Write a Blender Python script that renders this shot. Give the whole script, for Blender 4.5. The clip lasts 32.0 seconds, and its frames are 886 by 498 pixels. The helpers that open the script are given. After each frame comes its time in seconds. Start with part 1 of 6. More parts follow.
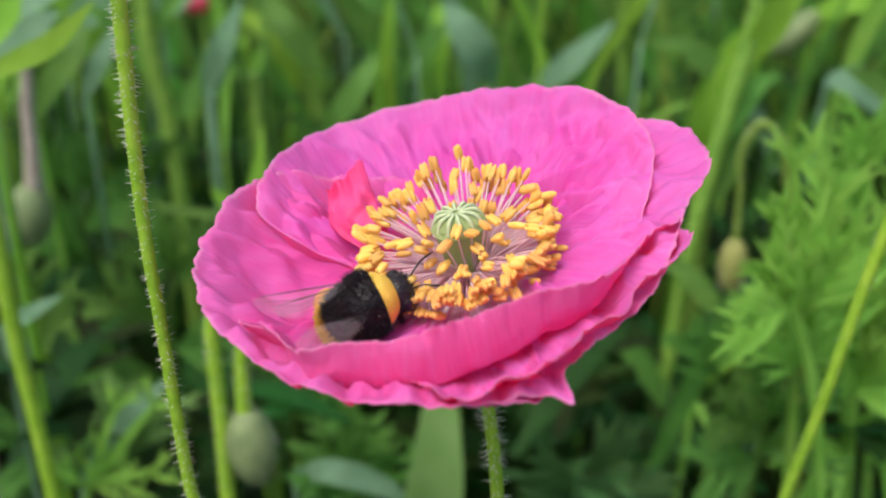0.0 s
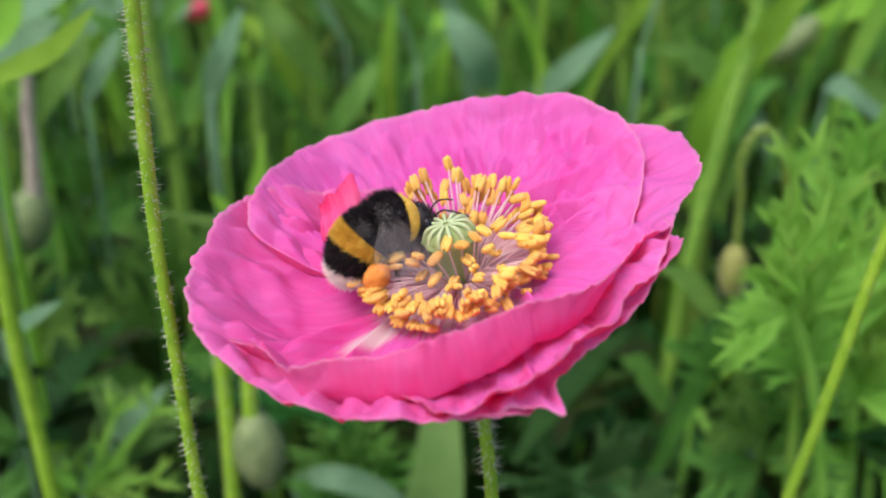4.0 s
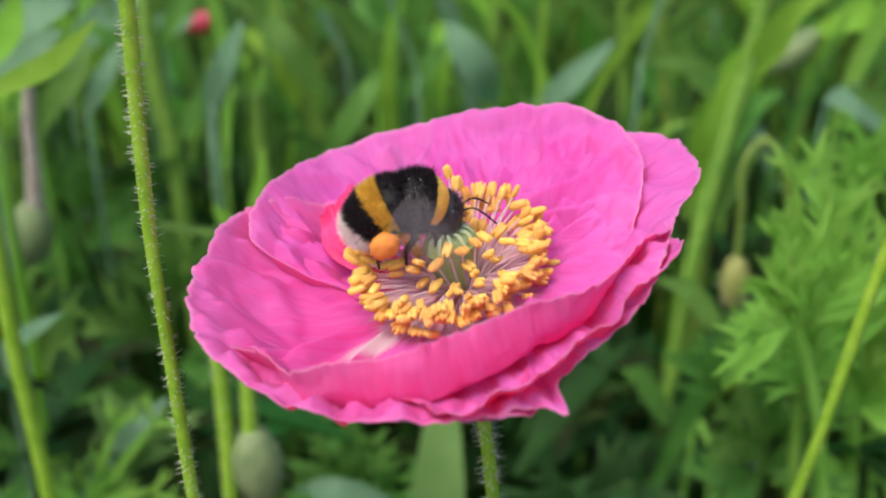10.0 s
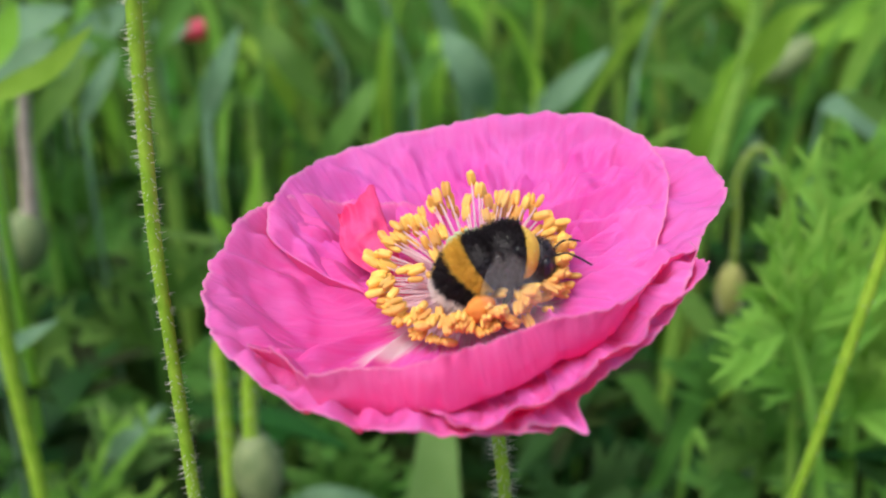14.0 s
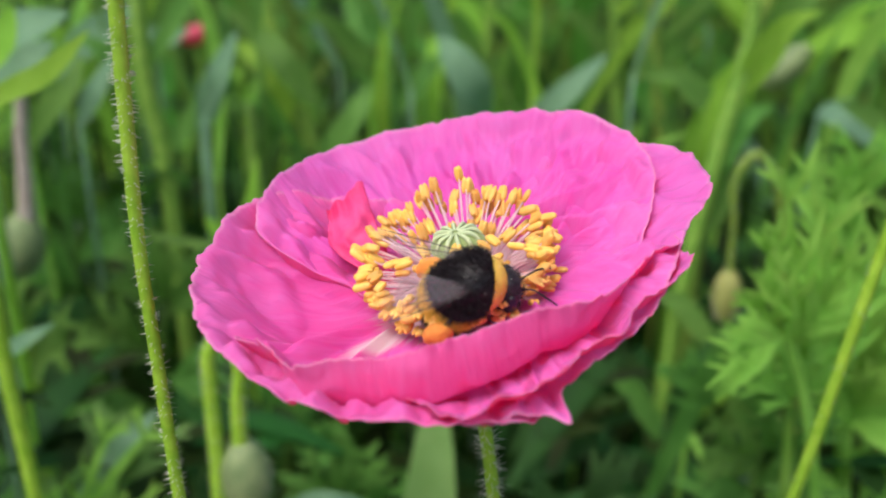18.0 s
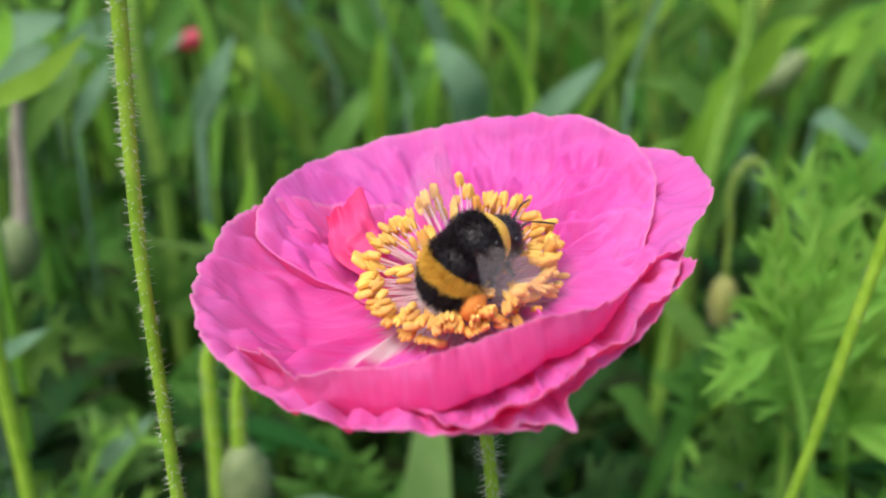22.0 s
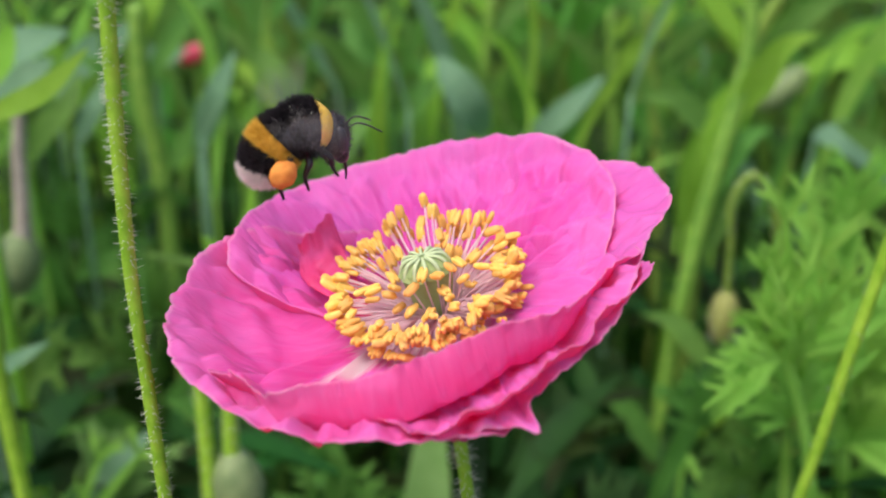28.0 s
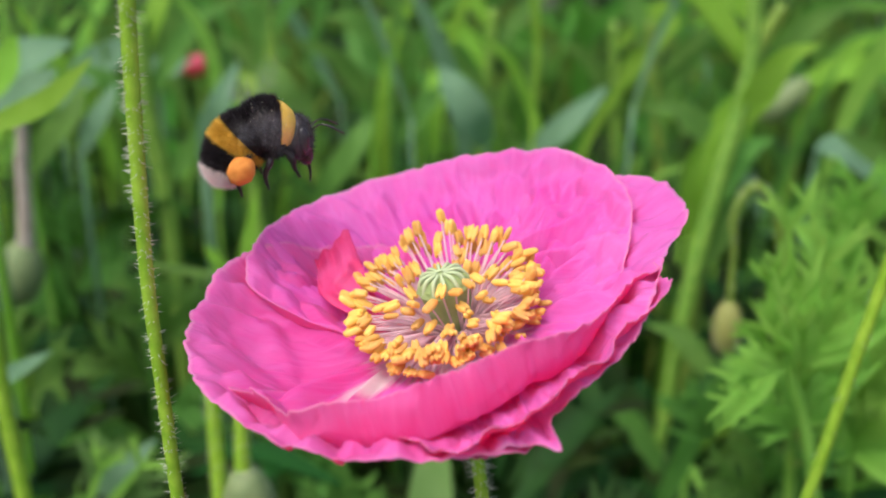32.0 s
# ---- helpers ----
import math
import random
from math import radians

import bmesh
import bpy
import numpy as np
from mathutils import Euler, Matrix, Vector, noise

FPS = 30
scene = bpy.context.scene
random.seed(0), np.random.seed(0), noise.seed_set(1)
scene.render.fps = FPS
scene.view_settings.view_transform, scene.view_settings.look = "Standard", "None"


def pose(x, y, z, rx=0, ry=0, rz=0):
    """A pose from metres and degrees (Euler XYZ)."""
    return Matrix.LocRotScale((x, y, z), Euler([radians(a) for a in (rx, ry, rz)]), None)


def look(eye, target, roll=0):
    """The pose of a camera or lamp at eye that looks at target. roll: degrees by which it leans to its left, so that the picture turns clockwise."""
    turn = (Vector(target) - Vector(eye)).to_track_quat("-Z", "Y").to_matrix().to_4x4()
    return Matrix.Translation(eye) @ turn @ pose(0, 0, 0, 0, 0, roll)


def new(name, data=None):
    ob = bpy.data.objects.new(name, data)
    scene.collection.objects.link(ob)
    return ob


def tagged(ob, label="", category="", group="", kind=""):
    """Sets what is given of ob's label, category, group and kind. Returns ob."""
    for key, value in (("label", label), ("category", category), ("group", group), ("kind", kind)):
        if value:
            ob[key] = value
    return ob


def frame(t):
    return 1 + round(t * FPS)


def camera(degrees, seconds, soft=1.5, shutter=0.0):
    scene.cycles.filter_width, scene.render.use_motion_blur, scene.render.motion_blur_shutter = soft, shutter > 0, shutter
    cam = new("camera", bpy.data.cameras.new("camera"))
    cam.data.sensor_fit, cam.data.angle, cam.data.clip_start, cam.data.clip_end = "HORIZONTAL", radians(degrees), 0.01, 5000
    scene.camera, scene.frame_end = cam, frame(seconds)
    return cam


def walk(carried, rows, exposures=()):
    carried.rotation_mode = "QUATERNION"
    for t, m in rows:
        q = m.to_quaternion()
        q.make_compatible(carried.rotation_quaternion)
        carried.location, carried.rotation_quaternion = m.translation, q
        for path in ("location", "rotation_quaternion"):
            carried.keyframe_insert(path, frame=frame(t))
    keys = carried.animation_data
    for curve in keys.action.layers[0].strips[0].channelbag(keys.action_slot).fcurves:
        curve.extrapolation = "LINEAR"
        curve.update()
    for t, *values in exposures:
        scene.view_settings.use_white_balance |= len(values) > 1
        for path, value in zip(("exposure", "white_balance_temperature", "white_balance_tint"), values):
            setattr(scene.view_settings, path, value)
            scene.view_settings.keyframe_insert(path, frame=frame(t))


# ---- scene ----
cam = camera(45, 32.0, soft=2.0, shutter=0.5)
cam.data.dof.use_dof = True
cam.data.dof.focus_distance = 0.153
cam.data.dof.aperture_fstop = 15.0

# hand-held camera, a forearm's length from the flower, slowly tilting up
walk(cam, [
    (0, pose(0.00000, -0.14500, 0.48830, 64.062, -0.053, -0.058)), (0.5, pose(0.00000, -0.14500, 0.48827, 64.060, -0.062, -0.058)),
    (1, pose(0.00000, -0.14500, 0.48823, 64.059, -0.067, -0.050)), (1.5, pose(0.00000, -0.14500, 0.48819, 64.069, -0.045, 0.016)),
    (2, pose(0.00000, -0.14500, 0.48815, 64.078, -0.047, 0.026)), (2.5, pose(0.00000, -0.14500, 0.48811, 64.093, -0.052, 0.019)),
    (3, pose(0.00000, -0.14500, 0.48807, 64.171, -0.037, 0.044)), (3.5, pose(0.00000, -0.14500, 0.48803, 64.297, -0.044, 0.016)),
    (5.5, pose(0.00000, -0.14500, 0.48787, 64.674, -0.062, -0.123)), (6, pose(0.00000, -0.14500, 0.48783, 64.732, -0.058, -0.132)),
    (6.5, pose(0.00000, -0.14500, 0.48780, 64.802, -0.051, -0.130)), (7, pose(0.00000, -0.14500, 0.48776, 64.877, -0.039, -0.114)),
    (7.5, pose(0.00000, -0.14500, 0.48772, 64.916, -0.032, -0.106)), (8, pose(0.00000, -0.14500, 0.48768, 64.928, -0.010, -0.064)),
    (8.5, pose(0.00000, -0.14500, 0.48764, 64.959, 0.013, -0.016)), (9, pose(0.00000, -0.14500, 0.48760, 65.000, 0.018, -0.009)),
    (9.5, pose(0.00000, -0.14500, 0.48756, 65.043, 0.021, -0.009)), (10, pose(0.00000, -0.14500, 0.48752, 65.125, 0.021, -0.017)),
    (10.5, pose(0.00000, -0.14500, 0.48748, 65.220, 0.006, -0.056)), (11, pose(0.00000, -0.14500, 0.48744, 65.313, -0.025, -0.123)),
    (11.5, pose(0.00000, -0.14500, 0.48740, 65.368, -0.041, -0.151)), (12, pose(0.00000, -0.14500, 0.48737, 65.404, -0.055, -0.171)),
    (12.5, pose(0.00000, -0.14500, 0.48733, 65.444, -0.070, -0.196)), (13, pose(0.00000, -0.14500, 0.48729, 65.478, -0.071, -0.199)),
    (13.5, pose(0.00000, -0.14500, 0.48725, 65.521, -0.067, -0.204)), (14, pose(0.00000, -0.14500, 0.48721, 65.561, -0.067, -0.222)),
    (14.5, pose(0.00000, -0.14500, 0.48717, 65.612, -0.064, -0.224)), (16.5, pose(0.00000, -0.14500, 0.48701, 65.787, -0.195, -0.234)),
    (17, pose(0.00000, -0.14500, 0.48697, 65.828, -0.233, -0.257)), (17.5, pose(0.00000, -0.14500, 0.48693, 65.874, -0.271, -0.288)),
    (18, pose(0.00000, -0.14500, 0.48690, 65.900, -0.305, -0.314)), (18.5, pose(0.00000, -0.14500, 0.48686, 65.902, -0.327, -0.311)),
    (19, pose(0.00000, -0.14500, 0.48682, 65.912, -0.344, -0.298)), (19.5, pose(0.00000, -0.14500, 0.48678, 65.927, -0.378, -0.320)),
    (20, pose(0.00000, -0.14500, 0.48674, 66.033, -0.425, -0.372)), (20.5, pose(0.00000, -0.14500, 0.48670, 66.046, -0.462, -0.405)),
    (21, pose(0.00000, -0.14500, 0.48666, 66.129, -0.495, -0.439)), (21.5, pose(0.00000, -0.14500, 0.48662, 66.140, -0.506, -0.434)),
    (22, pose(0.00000, -0.14500, 0.48658, 66.224, -0.517, -0.432)), (22.5, pose(0.00000, -0.14500, 0.48654, 66.303, -0.526, -0.421)),
    (23, pose(0.00000, -0.14500, 0.48650, 66.366, -0.539, -0.414)), (23.5, pose(0.00000, -0.14500, 0.48647, 66.393, -0.563, -0.437)),
    (24, pose(0.00000, -0.14500, 0.48643, 66.466, -0.569, -0.436)), (24.5, pose(0.00000, -0.14500, 0.48639, 66.565, -0.578, -0.450)),
    (25, pose(0.00000, -0.14500, 0.48635, 66.565, -0.575, -0.439)), (25.5, pose(0.00000, -0.14500, 0.48631, 66.594, -0.583, -0.447)),
    (27.5, pose(0.00000, -0.14500, 0.48615, 66.995, -0.613, -0.395)), (28, pose(0.00000, -0.14500, 0.48611, 67.064, -0.615, -0.351)),
    (28.5, pose(0.00000, -0.14500, 0.48607, 67.168, -0.604, -0.278)), (29, pose(0.00000, -0.14500, 0.48603, 67.249, -0.604, -0.229)),
    (29.5, pose(0.00000, -0.14500, 0.48600, 67.359, -0.620, -0.215)), (30, pose(0.00000, -0.14500, 0.48596, 67.370, -0.635, -0.206)),
    (30.5, pose(0.00000, -0.14500, 0.48592, 67.415, -0.641, -0.203)), (31, pose(0.00000, -0.14500, 0.48588, 67.513, -0.634, -0.199)),
    (31.5, pose(0.00000, -0.14500, 0.48584, 67.587, -0.626, -0.216)), (32, pose(0.00000, -0.14500, 0.48580, 67.664, -0.599, -0.203)),
], exposures=[(0, 0.70), (32, 0.78)])

# ---------------------------------------------------------------- light
world = bpy.data.worlds.new("overcast_sky")
scene.world = world
world.use_nodes = True
wn = world.node_tree
sky = wn.nodes.new("ShaderNodeTexSky")
sky.sky_type = "NISHITA"
sky.sun_disc = False
sky.sun_elevation, sky.sun_rotation = radians(62), radians(220)
sky.air_density, sky.dust_density, sky.ozone_density = 1.0, 4.0, 1.0
bg = wn.nodes["Background"]
bg.inputs["Strength"].default_value = 0.125
wn.links.new(sky.outputs["Color"], bg.inputs["Color"])
sun_data = bpy.data.lights.new("sun", "SUN")
sun_data.energy, sun_data.angle, sun_data.color = 1.2, radians(40), (1.0, 0.98, 0.95)
sun = new("sun", sun_data)
sun.matrix_world = look((-0.5, -0.6, 1.9), (0, 0, 0.4))


# ---------------------------------------------------------------- materials
def nodes_of(name):
    m = bpy.data.materials.new(name)
    m.use_nodes = True
    return m, m.node_tree, m.node_tree.nodes["Principled BSDF"]


def mat(name, dark, light, rough=0.5, size=0.004, bump=0.3, thin=0.0, through_col=None, spec=0.4, per_object=0.0, per_island=0.0, metal=0.0):
    """Two tones mixed by noise at two scales, with fine relief; thin: share of light let through."""
    m, nt, b = nodes_of(name)
    n, l = nt.nodes, nt.links
    co = n.new("ShaderNodeTexCoord")
    big = n.new("ShaderNodeTexNoise")
    big.inputs["Scale"].default_value, big.inputs["Detail"].default_value = 1 / size, 4
    fine = n.new("ShaderNodeTexNoise")
    fine.inputs["Scale"].default_value, fine.inputs["Detail"].default_value = 7 / size, 3
    l.new(co.outputs["Object"], big.inputs["Vector"])
    l.new(co.outputs["Object"], fine.inputs["Vector"])
    fac = n.new("ShaderNodeMath")
    fac.operation = "MULTIPLY_ADD"
    l.new(fine.outputs["Fac"], fac.inputs[0])
    fac.inputs[1].default_value = 0.35
    spread = n.new("ShaderNodeMapRange")
    l.new(big.outputs["Fac"], spread.inputs["Value"])
    spread.inputs["From Min"].default_value, spread.inputs["From Max"].default_value = 0.3, 0.7
    spread.inputs["To Max"].default_value = 0.75
    l.new(spread.outputs["Result"], fac.inputs[2])
    mix = n.new("ShaderNodeMix")
    mix.data_type = "RGBA"
    mix.inputs["A"].default_value, mix.inputs["B"].default_value = (*dark, 1), (*light, 1)
    l.new(fac.outputs[0], mix.inputs["Factor"])
    colour = mix.outputs["Result"]
    if per_object or per_island:
        hsv = n.new("ShaderNodeHueSaturation")
        src = n.new("ShaderNodeObjectInfo" if per_object else "ShaderNodeNewGeometry")
        amount = per_object or per_island
        for socket, width in (("Value", 1.0), ("Hue", 0.09)):
            mr = n.new("ShaderNodeMapRange")
            l.new(src.outputs["Random" if per_object else "Random Per Island"], mr.inputs["Value"])
            mid = 1.0 if socket == "Value" else 0.5
            mr.inputs["To Min"].default_value, mr.inputs["To Max"].default_value = mid - amount * width, mid + amount * width
            l.new(mr.outputs["Result"], hsv.inputs[socket])
        l.new(colour, hsv.inputs["Color"])
        colour = hsv.outputs["Color"]
    l.new(colour, b.inputs["Base Color"])
    b.inputs["Roughness"].default_value = rough
    b.inputs["Specular IOR Level"].default_value = spec
    b.inputs["Metallic"].default_value = metal
    if bump:
        bp = n.new("ShaderNodeBump")
        bp.inputs["Strength"].default_value, bp.inputs["Distance"].default_value = bump, size * 0.08
        l.new(fine.outputs["Fac"], bp.inputs["Height"])
        l.new(bp.outputs["Normal"], b.inputs["Normal"])
    if thin:
        tr = n.new("ShaderNodeBsdfTranslucent")
        if through_col:
            tr.inputs["Color"].default_value = (*through_col, 1)
        else:
            l.new(colour, tr.inputs["Color"])
        ms = n.new("ShaderNodeMixShader")
        ms.inputs[0].default_value = thin
        l.new(b.outputs[0], ms.inputs[1])
        l.new(tr.outputs[0], ms.inputs[2])
        l.new(ms.outputs[0], n["Material Output"].inputs["Surface"])
    return m


def petal_mat(name, deep, lavender):
    """Silky pink tissue with fine radial veins, paler at the claw, letting light through."""
    m, nt, b = nodes_of(name)
    n, l = nt.nodes, nt.links
    co = n.new("ShaderNodeTexCoord")
    sep = n.new("ShaderNodeSeparateXYZ")
    l.new(co.outputs["Object"], sep.inputs[0])

    def math_node(op, a, b_=None, c=None):
        k = n.new("ShaderNodeMath")
        k.operation = op
        for i, v in enumerate((a, b_, c)):
            if v is None:
                continue
            if isinstance(v, (int, float)):
                k.inputs[i].default_value = v
            else:
                l.new(v, k.inputs[i])
        return k.outputs[0]

    ang = math_node("ARCTAN2", sep.outputs["Y"], sep.outputs["X"])
    rad = math_node("SQRT", math_node("ADD", math_node("MULTIPLY", sep.outputs["X"], sep.outputs["X"]), math_node("MULTIPLY", sep.outputs["Y"], sep.outputs["Y"])))
    cmb = n.new("ShaderNodeCombineXYZ")
    l.new(math_node("MULTIPLY", ang, 26.0), cmb.inputs[0])
    l.new(math_node("MULTIPLY", rad, 90.0), cmb.inputs[1])
    l.new(math_node("MULTIPLY", sep.outputs["Z"], 120.0), cmb.inputs[2])
    vein = n.new("ShaderNodeTexNoise")
    vein.inputs["Scale"].default_value, vein.inputs["Detail"].default_value, vein.inputs["Distortion"].default_value = 1.6, 5, 0.4
    l.new(cmb.outputs[0], vein.inputs["Vector"])
    crease = n.new("ShaderNodeTexNoise")
    crease.inputs["Scale"].default_value, crease.inputs["Detail"].default_value = 230, 5
    crease.noise_type = "RIDGED_MULTIFRACTAL"
    l.new(co.outputs["Object"], crease.inputs["Vector"])
    broad = n.new("ShaderNodeTexNoise")
    broad.inputs["Scale"].default_value = 70
    l.new(co.outputs["Object"], broad.inputs["Vector"])
    ramp = n.new("ShaderNodeValToRGB")
    ramp.color_ramp.elements[0].position, ramp.color_ramp.elements[0].color = 0.3, (*deep, 1)
    ramp.color_ramp.elements[1].position, ramp.color_ramp.elements[1].color = 0.72, (*lavender, 1)
    l.new(math_node("ADD", math_node("MULTIPLY", vein.outputs["Fac"], 0.5), math_node("MULTIPLY", broad.outputs["Fac"], 0.5)), ramp.inputs[0])
    claw = n.new("ShaderNodeMapRange")
    l.new(math_node("ADD", rad, math_node("MULTIPLY", vein.outputs["Fac"], 0.008)), claw.inputs["Value"])
    claw.inputs["From Min"].default_value, claw.inputs["From Max"].default_value = 0.0130, 0.0185
    claw.interpolation_type = "SMOOTHSTEP"
    # a white blotch at the claw of the petal that lies to the left
    bx, by = math_node("ADD", sep.outputs["X"], 0.0131), math_node("ADD", sep.outputs["Y"], 0.0092)
    outward = math_node("ADD", math_node("MULTIPLY", bx, 0.82 / 0.0058), math_node("MULTIPLY", by, 0.57 / 0.0058))
    across = math_node("ADD", math_node("MULTIPLY", bx, -0.57 / 0.0026), math_node("MULTIPLY", by, 0.82 / 0.0026))
    spot = n.new("ShaderNodeMapRange")
    l.new(math_node("ADD", math_node("SQRT", math_node("ADD", math_node("MULTIPLY", outward, outward), math_node("MULTIPLY", across, across))), math_node("MULTIPLY", vein.outputs["Fac"], 0.8)), spot.inputs["Value"])
    spot.inputs["From Min"].default_value, spot.inputs["From Max"].default_value = 0.75, 1.6
    spot.interpolation_type = "SMOOTHSTEP"
    tint = math_node("MULTIPLY", claw.outputs["Result"], spot.outputs["Result"])
    mix = n.new("ShaderNodeMix")
    mix.data_type = "RGBA"
    mix.inputs["A"].default_value = (0.96, 0.87, 0.92, 1)
    l.new(tint, mix.inputs["Factor"])
    l.new(ramp.outputs["Color"], mix.inputs["B"])
    along = n.new("ShaderNodeSeparateXYZ")
    l.new(co.outputs["UV"], along.inputs[0])
    wash = n.new("ShaderNodeMapRange")
    l.new(math_node("ADD", along.outputs["Y"], math_node("MULTIPLY", broad.outputs["Fac"], 0.25)), wash.inputs["Value"])
    wash.inputs["From Min"].default_value, wash.inputs["From Max"].default_value, wash.inputs["To Max"].default_value = 0.72, 1.14, 0.34
    wash.interpolation_type = "SMOOTHSTEP"
    pale = n.new("ShaderNodeMix")
    pale.data_type = "RGBA"
    l.new(wash.outputs["Result"], pale.inputs["Factor"])
    l.new(mix.outputs["Result"], pale.inputs["A"])
    pale.inputs["B"].default_value = (0.88, 0.34, 0.80, 1)
    margin = n.new("ShaderNodeMapRange")
    l.new(math_node("ADD", along.outputs["Y"], math_node("MULTIPLY", vein.outputs["Fac"], 0.02)), margin.inputs["Value"])
    margin.inputs["From Min"].default_value, margin.inputs["From Max"].default_value, margin.inputs["To Max"].default_value = 0.986, 1.004, 0.75
    mix2 = n.new("ShaderNodeMix")
    mix2.data_type = "RGBA"
    l.new(math_node("MULTIPLY", margin.outputs["Result"], broad.outputs["Fac"]), mix2.inputs["Factor"])
    l.new(pale.outputs["Result"], mix2.inputs["A"])
    mix2.inputs["B"].default_value = (0.93, 0.60, 0.80, 1)
    l.new(mix2.outputs["Result"], b.inputs["Base Color"])
    b.inputs["Roughness"].default_value, b.inputs["Specular IOR Level"].default_value = 0.55, 0.2
    b.inputs["Sheen Weight"].default_value, b.inputs["Sheen Roughness"].default_value = 0.08, 0.4
    bp = n.new("ShaderNodeBump")
    bp.inputs["Strength"].default_value, bp.inputs["Distance"].default_value = 0.8, 0.0016
    l.new(math_node("ADD", math_node("MULTIPLY", vein.outputs["Fac"], 0.20), math_node("MULTIPLY", crease.outputs["Fac"], 0.50)), bp.inputs["Height"])
    l.new(bp.outputs["Normal"], b.inputs["Normal"])
    tr = n.new("ShaderNodeBsdfTranslucent")
    glow = n.new("ShaderNodeMix")
    glow.data_type = "RGBA"
    glow.inputs["A"].default_value, glow.inputs["B"].default_value = (0.95, 0.50, 0.62, 1), (*PETAL_THROUGH, 1)
    l.new(tint, glow.inputs["Factor"])
    l.new(glow.outputs["Result"], tr.inputs["Color"])
    l.new(bp.outputs["Normal"], tr.inputs["Normal"])
    ms = n.new("ShaderNodeMixShader")
    ms.inputs[0].default_value = 0.53
    l.new(b.outputs[0], ms.inputs[1])
    l.new(tr.outputs[0], ms.inputs[2])
    l.new(ms.outputs[0], n["Material Output"].inputs["Surface"])
    return m


def wing_mat():
    m, nt, b = nodes_of("wing_membrane")
    n, l = nt.nodes, nt.links
    b.inputs["Base Color"].default_value = (0.50, 0.44, 0.45, 1)
    b.inputs["Roughness"].default_value = 0.25
    co = n.new("ShaderNodeTexCoord")
    no = n.new("ShaderNodeTexNoise")
    no.inputs["Scale"].default_value = 900
    l.new(co.outputs["Object"], no.inputs["Vector"])
    mr = n.new("ShaderNodeMapRange")
    l.new(no.outputs["Fac"], mr.inputs["Value"])
    mr.inputs["To Min"].default_value, mr.inputs["To Max"].default_value = 0.06, 0.16
    l.new(mr.outputs["Result"], b.inputs["Alpha"])
    return m


PETAL_THROUGH = (0.98, 0.055, 0.30)
M_PETAL = petal_mat("petal_inner_side", (0.82, 0.088, 0.61), (0.90, 0.28, 0.90))
# Rosier copy for the left petal; its shaded deep pink is put into the colour.
M_PETAL_ROSY = petal_mat("petal_rosy_side", (0.87, 0.074, 0.48), (0.92, 0.24, 0.77))
# Redder copy for outer sides: shade and light coming through are in the colour.
M_PETAL_OUT = petal_mat("petal_outer_side", (0.89, 0.068, 0.36), (0.93, 0.20, 0.58))
# Redder than the other petals: light shining through it is put into the colour.
M_PETALOID = mat("backlit_pink_petal", (0.80, 0.04, 0.22), (0.90, 0.13, 0.40), 0.5, 0.004, 0.4, 0.40, (0.98, 0.04, 0.14))
M_STEM = mat("hairy_stem_skin", (0.21, 0.44, 0.02), (0.42, 0.66, 0.065), 0.45, 0.003, 0.4, 0.15)
M_STEM_DULL = mat("dull_stem_skin", (0.13, 0.27, 0.03), (0.29, 0.45, 0.07), 0.55, 0.004, 0.4, 0.15, per_object=0.15)
M_STEM_DRY = mat("dry_stem_skin", (0.30, 0.25, 0.19), (0.50, 0.44, 0.36), 0.7, 0.004, 0.4)
M_HAIR = mat("plant_bristle", (0.66, 0.70, 0.52), (0.84, 0.86, 0.72), 0.4, 0.002, 0, 0.5)
M_LEAF = mat("glaucous_leaf", (0.068, 0.175, 0.03), (0.145, 0.31, 0.06), 0.65, 0.012, 0.4, 0.35, (0.15, 0.40, 0.04), spec=0.2, per_object=0.18)
M_LEAF_YELLOW = mat("fresh_leaf", (0.165, 0.36, 0.024), (0.30, 0.55, 0.07), 0.65, 0.010, 0.4, 0.4, (0.36, 0.62, 0.05), spec=0.2, per_object=0.15)
M_FEATHER = mat("feathery_leaf", (0.17, 0.42, 0.05), (0.33, 0.62, 0.11), 0.65, 0.010, 0.4, 0.4, (0.30, 0.58, 0.05), spec=0.2, per_object=0.12)
M_PALE_LEAF = mat("pale_leaf", (0.15, 0.29, 0.07), (0.25, 0.42, 0.13), 0.65, 0.010, 0.4, 0.35, (0.26, 0.48, 0.09), spec=0.2)
# Leaves low in the bed: the shade on them is put into this darker green.
M_SHADED_LEAF = mat("shaded_leaf", (0.025, 0.075, 0.022), (0.065, 0.15, 0.04), 0.65, 0.012, 0.4, 0.3, (0.07, 0.2, 0.03), spec=0.2, per_object=0.2)
M_BLUE_LEAF = mat("waxy_blue_leaf", (0.12, 0.24, 0.13), (0.22, 0.38, 0.22), 0.65, 0.012, 0.3, 0.3, (0.14, 0.38, 0.10), spec=0.2, per_object=0.12)
# Near-black green: the deep shade between the plants is put into the colour.
M_SHADED_GRASS = mat("undergrowth", (0.007, 0.022, 0.004), (0.032, 0.075, 0.011), 0.65, 0.03, 0.2, 0.3, (0.042, 0.125, 0.010), spec=0.2, per_island=0.6)
# Lighter than the low growth: the light on tall blades is put into the colour.
M_TALL_LIT = mat("tall_blades", (0.045, 0.12, 0.013), (0.13, 0.255, 0.033), 0.65, 0.03, 0.2, 0.35, (0.14, 0.34, 0.024), spec=0.2, per_island=0.5)
M_SOIL = mat("dark_soil", (0.020, 0.015, 0.010), (0.055, 0.042, 0.028), 0.9, 0.03, 0.8)
